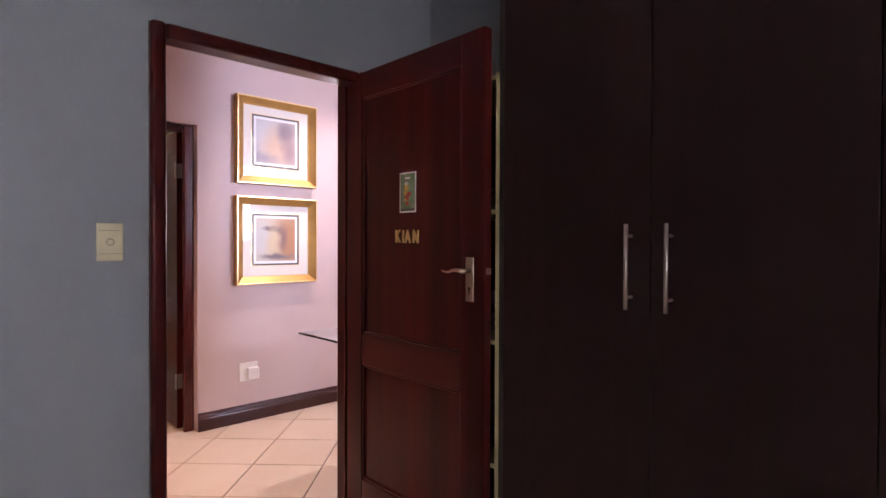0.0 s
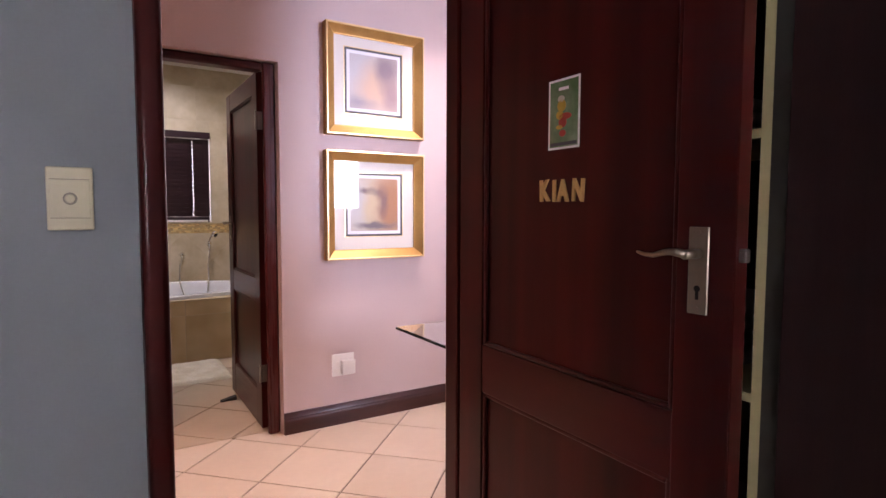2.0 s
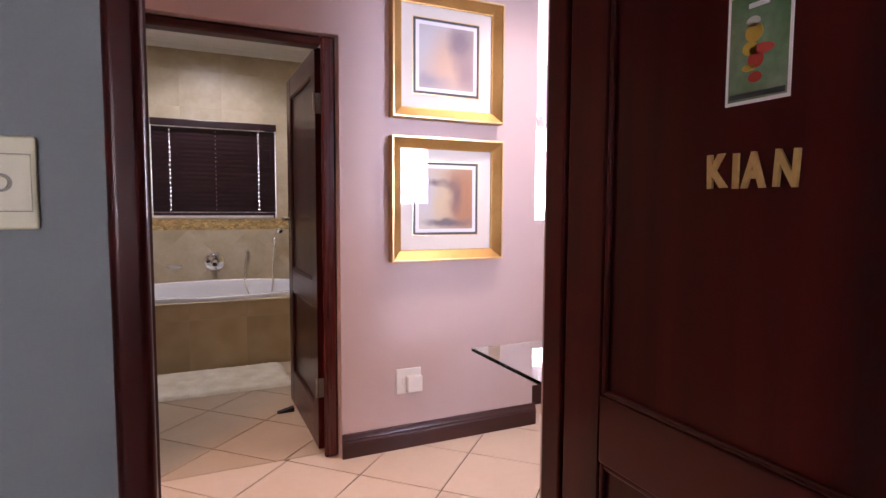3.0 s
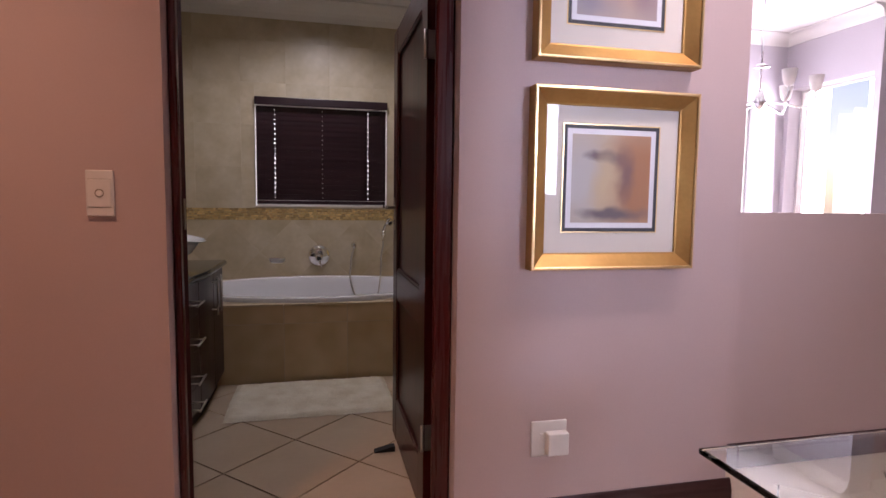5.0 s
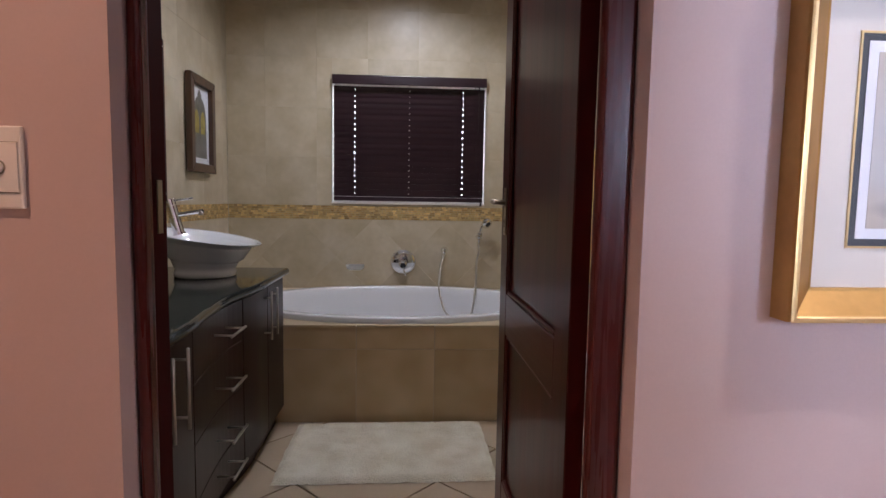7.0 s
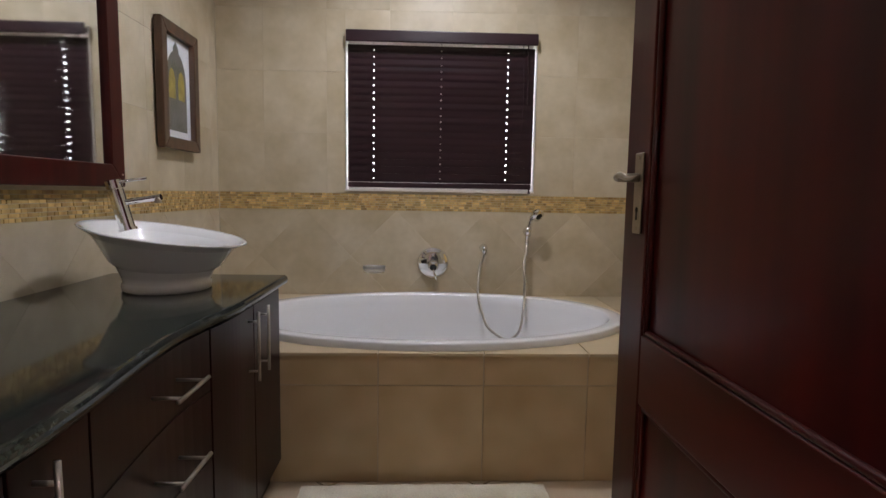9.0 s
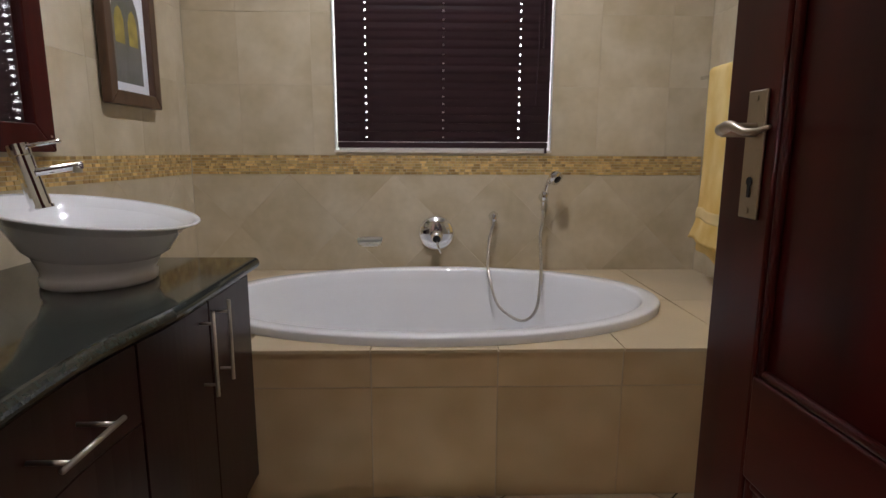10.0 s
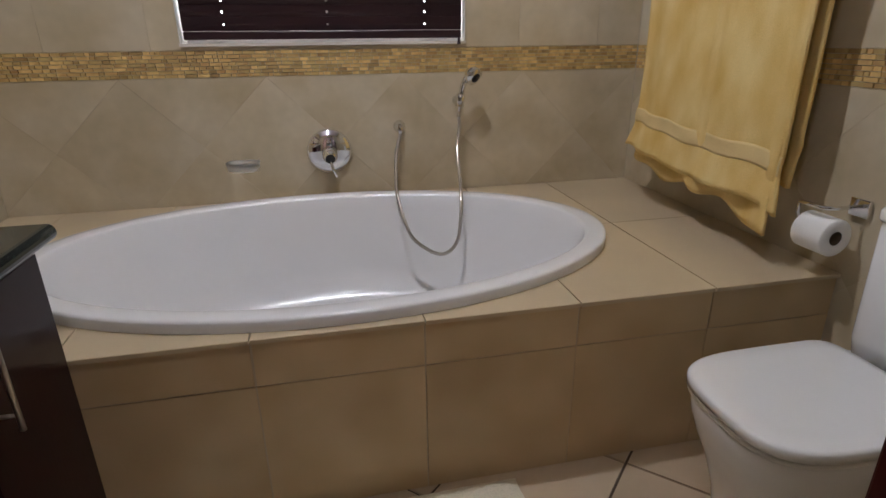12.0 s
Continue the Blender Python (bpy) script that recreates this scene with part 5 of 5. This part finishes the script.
# ---------------------------------------------------------------- towel and rail
RX, RZ = 2.322, 1.514
rail = thing("towel_rail", "chrome towel rail on the tiled wall", "towel rail", (RX, 6.42, RZ))
part("bar", tube([(RX, 6.885, RZ), (RX, 5.875, RZ)], 0.009, 14), CHROME, rail, smooth=True)
for y in (6.85, 5.905):
    part("bracket", tube([(BATH_X1 - 0.001, y, RZ), (BATH_X1 - 0.015, y, RZ), (BATH_X1 - 0.03, y, RZ), (RX, y, RZ)], [0.024, 0.022, 0.009, 0.009], 16), CHROME, rail, smooth=True)


def towel_layer(side, zb0, zb1, y0, y1, r, phase, n=84, m=48, q0=0.0, q1=1.0, wave=0.006, flare=0.0):
    """One hanging side of a folded towel: y0 far end, y1 near end; it narrows at its woven band and flares under it."""
    bm = bmesh.new()
    rows = []
    for i in range(m + 1):
        row = []
        for j in range(n + 1):
            s = j / n
            y = y0 + (y1 - y0) * s
            zb = zb0 + (zb1 - zb0) * s + wave * math.sin(s * 9 + phase) + 0.6 * wave * math.sin(s * 23 + phase * 2)
            q = q0 + (q1 - q0) * i / m
            if q < 0.12:
                a = math.pi / 2 * (q / 0.12)
                x, z = RX + side * r * math.sin(a), RZ + r * math.cos(a)
                k = 0.0
            else:
                k = (q - 0.12) / 0.88
                deep = 0.35 + 0.65 * k
                fold = (0.013 * math.sin(s * 15 + phase + 0.6 * k) + 0.005 * math.sin(s * 27 + 1.3 * phase) + 0.007 * noise.noise((s * 7, k * 2.5, phase))) * deep
                pinch = 1 - 0.55 * math.exp(-((q - 0.86) / 0.03) ** 2)
                x, z = RX + side * (r + 0.010 * k) + fold * pinch - 0.010 * k, RZ + (zb - RZ) * k
            hem = max((q - 0.88) / 0.12, 0.0)
            x += side * 0.016 * flare * hem
            yy = y + (0.02 * (s - 0.5)) * q + 0.004 * math.sin(q * 9 + s * 4) - flare * hem * 0.045 * (s - 0.55) * 2
            row.append(bm.verts.new((x, yy, z)))
        rows.append(row)
    for a, b in zip(rows, rows[1:]):
        for j in range(n):
            bm.faces.new((a[j], a[j + 1], b[j + 1], b[j]))
    return bm


tw = thing("towel", "thick folded yellow towel hanging on a chrome rail", "towel", (RX, 6.38, 0.66))
for nm, side, zb0, zb1, ya, yb, r, ph, wv, fl in (("front_fold", -1, 0.745, 0.690, 6.745, 5.955, 0.030, 0.4, 0.007, 1.0), ("inner_fold", -1, 0.705, 0.628, 6.70, 5.962, 0.018, 2.1, 0.016, 0.6),
                                                  ("back_fold", 1, 0.80, 0.76, 6.72, 5.950, 0.012, 1.2, 0.006, 0.0)):
    o = part(nm, towel_layer(side, zb0, zb1, ya, yb, r, ph, wave=wv, flare=fl), TOWEL, tw, smooth=True)
    md = o.modifiers.new("thickness", "SOLIDIFY")
    md.thickness, md.offset = 0.011, 0.0
band = towel_layer(-1, 0.745, 0.690, 6.747, 5.953, 0.0348, 0.4, m=6, q0=0.825, q1=0.885, wave=0.007, flare=1.0)
o = part("woven_band", band, TOWEL_BAND, tw, "flat woven border band", smooth=True)
md = o.modifiers.new("thickness", "SOLIDIFY")
md.thickness = 0.002

# ---------------------------------------------------------------- toilet and paper
tl = thing("toilet", "white close-coupled toilet with a closed rounded lid", "toilet", (2.1, 5.49, 0))


def d_ring(x_tip, x_back, cy, w, z, n=72, p=3.6):
    """A D-shaped outline, round at the tip and square at the back."""
    out = []
    L = x_back - x_tip
    for k in range(n):
        t = math.tau * k / n
        c, s = math.cos(t), math.sin(t)
        ex = 2 / (p if c < 0 else 8)
        ey = 2 / (p if c < 0 else 7)
        x = x_tip + L * 0.60 + (L * 0.60 if c < 0 else L * 0.40) * math.copysign(abs(c) ** ex, c)
        out.append((x, cy + w / 2 * math.copysign(abs(s) ** ey, s), z))
    return out


TY = 5.488
part("pan", loft([d_ring(1.900, 2.40, TY, 0.27, 0.0), d_ring(1.892, 2.40, TY, 0.275, 0.04), d_ring(1.872, 2.40, TY, 0.285, 0.14), d_ring(1.842, 2.40, TY, 0.305, 0.23), d_ring(1.812, 2.40, TY, 0.340, 0.30), d_ring(1.797, 2.39, TY, 0.362, 0.35), d_ring(1.792, 2.38, TY, 0.370, 0.385), d_ring(1.794, 2.36, TY, 0.366, 0.392)]), CERAMIC, tl, smooth=True)
part("seat", loft([d_ring(1.791, 2.25, TY, 0.368, 0.393), d_ring(1.788, 2.25, TY, 0.374, 0.397), d_ring(1.788, 2.25, TY, 0.374, 0.404), d_ring(1.792, 2.25, TY, 0.366, 0.406)]), WHITE_PLASTIC, tl, smooth=True)
part("lid", loft([d_ring(1.792, 2.25, TY, 0.366, 0.408), d_ring(1.784, 2.252, TY, 0.380, 0.411), d_ring(1.784, 2.252, TY, 0.380, 0.430), d_ring(1.787, 2.251, TY, 0.375, 0.434), d_ring(1.794, 2.248, TY, 0.363, 0.4365), d_ring(1.834, 2.23, TY, 0.28, 0.4375)]), CERAMIC, tl, "closed white lid", smooth=True)
part("cistern", loft([superring(2.362, TY, a, b, z, 40, 6) for a, b, z in ((0.070, 0.160, 0.393), (0.076, 0.170, 0.45), (0.077, 0.173, 0.757))]), CERAMIC, tl, smooth=True)
part("cistern_lid", loft([superring(2.359, TY, a, b, z, 40, 6) for a, b, z in ((0.078, 0.176, 0.758), (0.080, 0.180, 0.764), (0.080, 0.180, 0.783), (0.076, 0.175, 0.791))]), CERAMIC, tl, smooth=True)
part("flush_button", disc((2.359, TY, 0.791), (0, 0, 1), 0.024, 0.005, 24), CHROME, tl)
for dy in (-0.07, 0.07):
    part("seat_hinge", tube([(2.262, TY + dy - 0.02, 0.412), (2.262, TY + dy + 0.02, 0.412)], 0.010, 12), CHROME, tl)

tp = thing("toilet_paper", "white toilet roll on a chrome holder", "toilet paper", (2.37, 5.83, 0.66))
part("roll", loft([[(2.350 + r * math.cos(t), y + 0.02, 0.655 + r * math.sin(t)) for t in (math.tau * k / 36 for k in range(36))] for r, y in ((0.020, 5.782), (0.050, 5.782), (0.053, 5.785), (0.053, 5.879), (0.050, 5.882), (0.020, 5.882))], cap0=False, cap1=False), TISSUE, tp, smooth=True)
part("core", loft([[(2.350 + r * math.cos(t), y, 0.655 + r * math.sin(t)) for t in (math.tau * k / 24 for k in range(24))] for r, y in ((0.0205, 5.803), (0.0205, 5.901), (0.018, 5.901), (0.018, 5.803))], cap0=False, cap1=False), surface("brown_card_tube", (0.16, 0.11, 0.07), 0.9), tp)
hold = thing("paper_holder", "square chrome toilet paper holder on the tiled wall", "paper holder", (2.43, 5.83, 0.72))
part("wall_plate", rbox(BATH_X1 - 0.012, BATH_X1 - 0.001, 5.795, 5.855, 0.705, 0.755, 0.003, 2), CHROME, hold)
part("arm", tube([(BATH_X1 - 0.01, 5.82, 0.735), (2.350, 5.82, 0.735), (2.323, 5.835, 0.735), (2.323, 5.915, 0.733), (2.330, 5.922, 0.70), (2.350, 5.922, 0.657), (2.350, 5.88, 0.655), (2.350, 5.825, 0.655)], 0.006, 10), CHROME, hold, smooth=True)

# ---------------------------------------------------------------- on the bathroom floor
mat = bmesh.new()
nx, ny = 64, 44
rows = []
for j in range(ny + 1):
    row = []
    for i in range(nx + 1):
        u, v = i / nx, j / ny
        x = 0.510 + 0.955 * u + 0.006 * noise.noise((u * 6, v * 7, 3)) * (1 if 0 < u < 1 else 1.5)
        y = 5.195 + 0.622 * v + 0.006 * noise.noise((u * 7, v * 6, 8)) - 0.012 * (1 - u)
        e = min(u, 1 - u, v * 0.7, (1 - v) * 0.7)
        z = 0.004 + 0.018 * min(e / 0.03, 1) + 0.006 * noise.noise((x * 60, y * 60, 0)) + 0.004 * noise.noise((x * 12, y * 12, 5))
        row.append(mat.verts.new((x, y, max(z, 0.002))))
    rows.append(row)
for a, b in zip(rows, rows[1:]):
    for i in range(nx):
        mat.faces.new((a[i], a[i + 1], b[i + 1], b[i]))
solo("bath_mat", mat, RUG, "cream tufted bath mat on a tiled floor beside the bath", "bath mat", smooth=True)
wedge = loft([[(1.385, y, 0.001), (1.385, y, 0.026), (1.37, y, 0.026), (1.29, y, 0.007), (1.285, y, 0.001)] for y in (4.675, 4.715)])
solo("door_wedge", wedge, RUBBER, "black rubber door wedge on the bathroom floor", "door stop")

# ---------------------------------------------------------------- tiles
E2 = BATH_Y1
MZ0, MZ1 = 1.038, 1.141
ROWS_Z = (MZ1, 1.490, 1.842, 2.195, 2.535, 2.87)
cols_n = [-0.23, 0.036, 0.402, 0.768, 1.134, 1.507, 1.874, 2.241, 2.440]
for a, b in zip(cols_n, cols_n[1:]):
    for z0, z1 in zip(ROWS_Z, ROWS_Z[1:]):
        for r in cut_hole((a, b, z0, z1), WIN):
            lay(quad(*r), "north", (0, 7.0690, 0), bath_n, WALL_TILE, joint=0.0001, proud=0.0055)
cols_w = [4.12, 4.40, 4.767, 5.134, 5.50, 5.867, 6.234, 6.60, 6.967, 7.06]
for a, b in zip(cols_w, cols_w[1:]):
    for z0, z1 in zip(ROWS_Z, ROWS_Z[1:]):
        lay(quad(a, b, z0, z1), "west", (BATH_X0 - 0.0090, 0, 0), bath_w, WALL_TILE, joint=0.0001, proud=0.0055)
        lay(quad(a, b, z0, z1), "east", (BATH_X1 + 0.0090, 0, 0), bath_e, WALL_TILE, joint=0.0001, proud=0.0055)
H = 0.272
diagonal_tiles(BATH_X0, BATH_X1, 0.0, MZ0, 1.355, MZ0, H, "north", (0, 7.0690, 0), bath_n, WALL_TILE, joint=0.0001, proud=0.0055)
diagonal_tiles(BATH_Y0, BATH_Y1, 0.0, MZ0, 6.9, MZ0, H, "west", (BATH_X0 - 0.0090, 0, 0), bath_w, WALL_TILE, joint=0.0001, proud=0.0055)
diagonal_tiles(BATH_Y0, BATH_Y1, 0.0, MZ0, 6.9, MZ0, H, "east", (BATH_X1 + 0.0090, 0, 0), bath_e, WALL_TILE, joint=0.0001, proud=0.0055)


def mosaic(facing, base, u0, u1, parent):
    """Rows of small tumbled stones of uneven length."""
    rg = random.Random(21)
    f = FLAT[facing]
    verts, faces = [], []
    nrow = 7
    hh = (MZ1 - MZ0 - 0.004) / nrow
    for r in range(nrow):
        z = MZ0 + 0.002 + r * hh
        u = u0 - rg.uniform(0, 0.03)
        while u < u1:
            w = rg.choice((0.018, 0.026, 0.034, 0.046))
            a, b = max(u, u0), min(u + w, u1)
            if b - a > 0.006:
                h = rg.uniform(0.0035, 0.0062)
                g = 0.0007
                k = len(verts)
                for (uu, vv, d) in ((a + g, z + g, 0), (b - g, z + g, 0), (b - g, z + hh - g, 0), (a + g, z + hh - g, 0), (a + 2 * g, z + 2 * g, h), (b - 2 * g, z + 2 * g, h), (b - 2 * g, z + hh - 2 * g, h), (a + 2 * g, z + hh - 2 * g, h)):
                    verts.append(tuple(Vector(f(uu, vv, d)) + Vector(base)))
                faces += [tuple(k + i for i in q) for q in ((4, 5, 6, 7), (0, 1, 5, 4), (1, 2, 6, 5), (2, 3, 7, 6), (3, 0, 4, 7))]
            u += w
    me = bpy.data.meshes.new("mosaic_border")
    me.from_pydata(verts, [], faces)
    me.materials.append(MOSAIC)
    ob = new("mosaic_border", me)
    ob.parent = parent
    tagged(ob, "gold and brown tumbled stone mosaic border", kind="stuff")


mosaic("north", (0, 7.0665, 0), BATH_X0, BATH_X1, bath_n)
mosaic("west", (BATH_X0 - 0.0065, 0, 0), BATH_Y0, BATH_Y1, bath_w)
mosaic("east", (BATH_X1 + 0.0065, 0, 0), BATH_Y0, BATH_Y1, bath_e)

HF = 0.2885
diagonal_tiles(-1.2, 7.45, 2.20, 4.03, 1.527, 3.152, HF, "floor", (0, 0, -0.006), hall_floor, FLOOR_TILE, joint=0.0036)
diagonal_tiles(2.22, 7.45, -0.3, 2.20, 1.527, 3.152, HF, "floor", (0, 0, -0.006), hall_floor, FLOOR_TILE, joint=0.0036)
diagonal_tiles(BATH_X0, BATH_X1, 4.031, 5.90, 0.907, 4.908, 0.2985, "floor", (0, 0, -0.006), bath_floor, BATH_FLOOR_TILE, joint=0.0042)
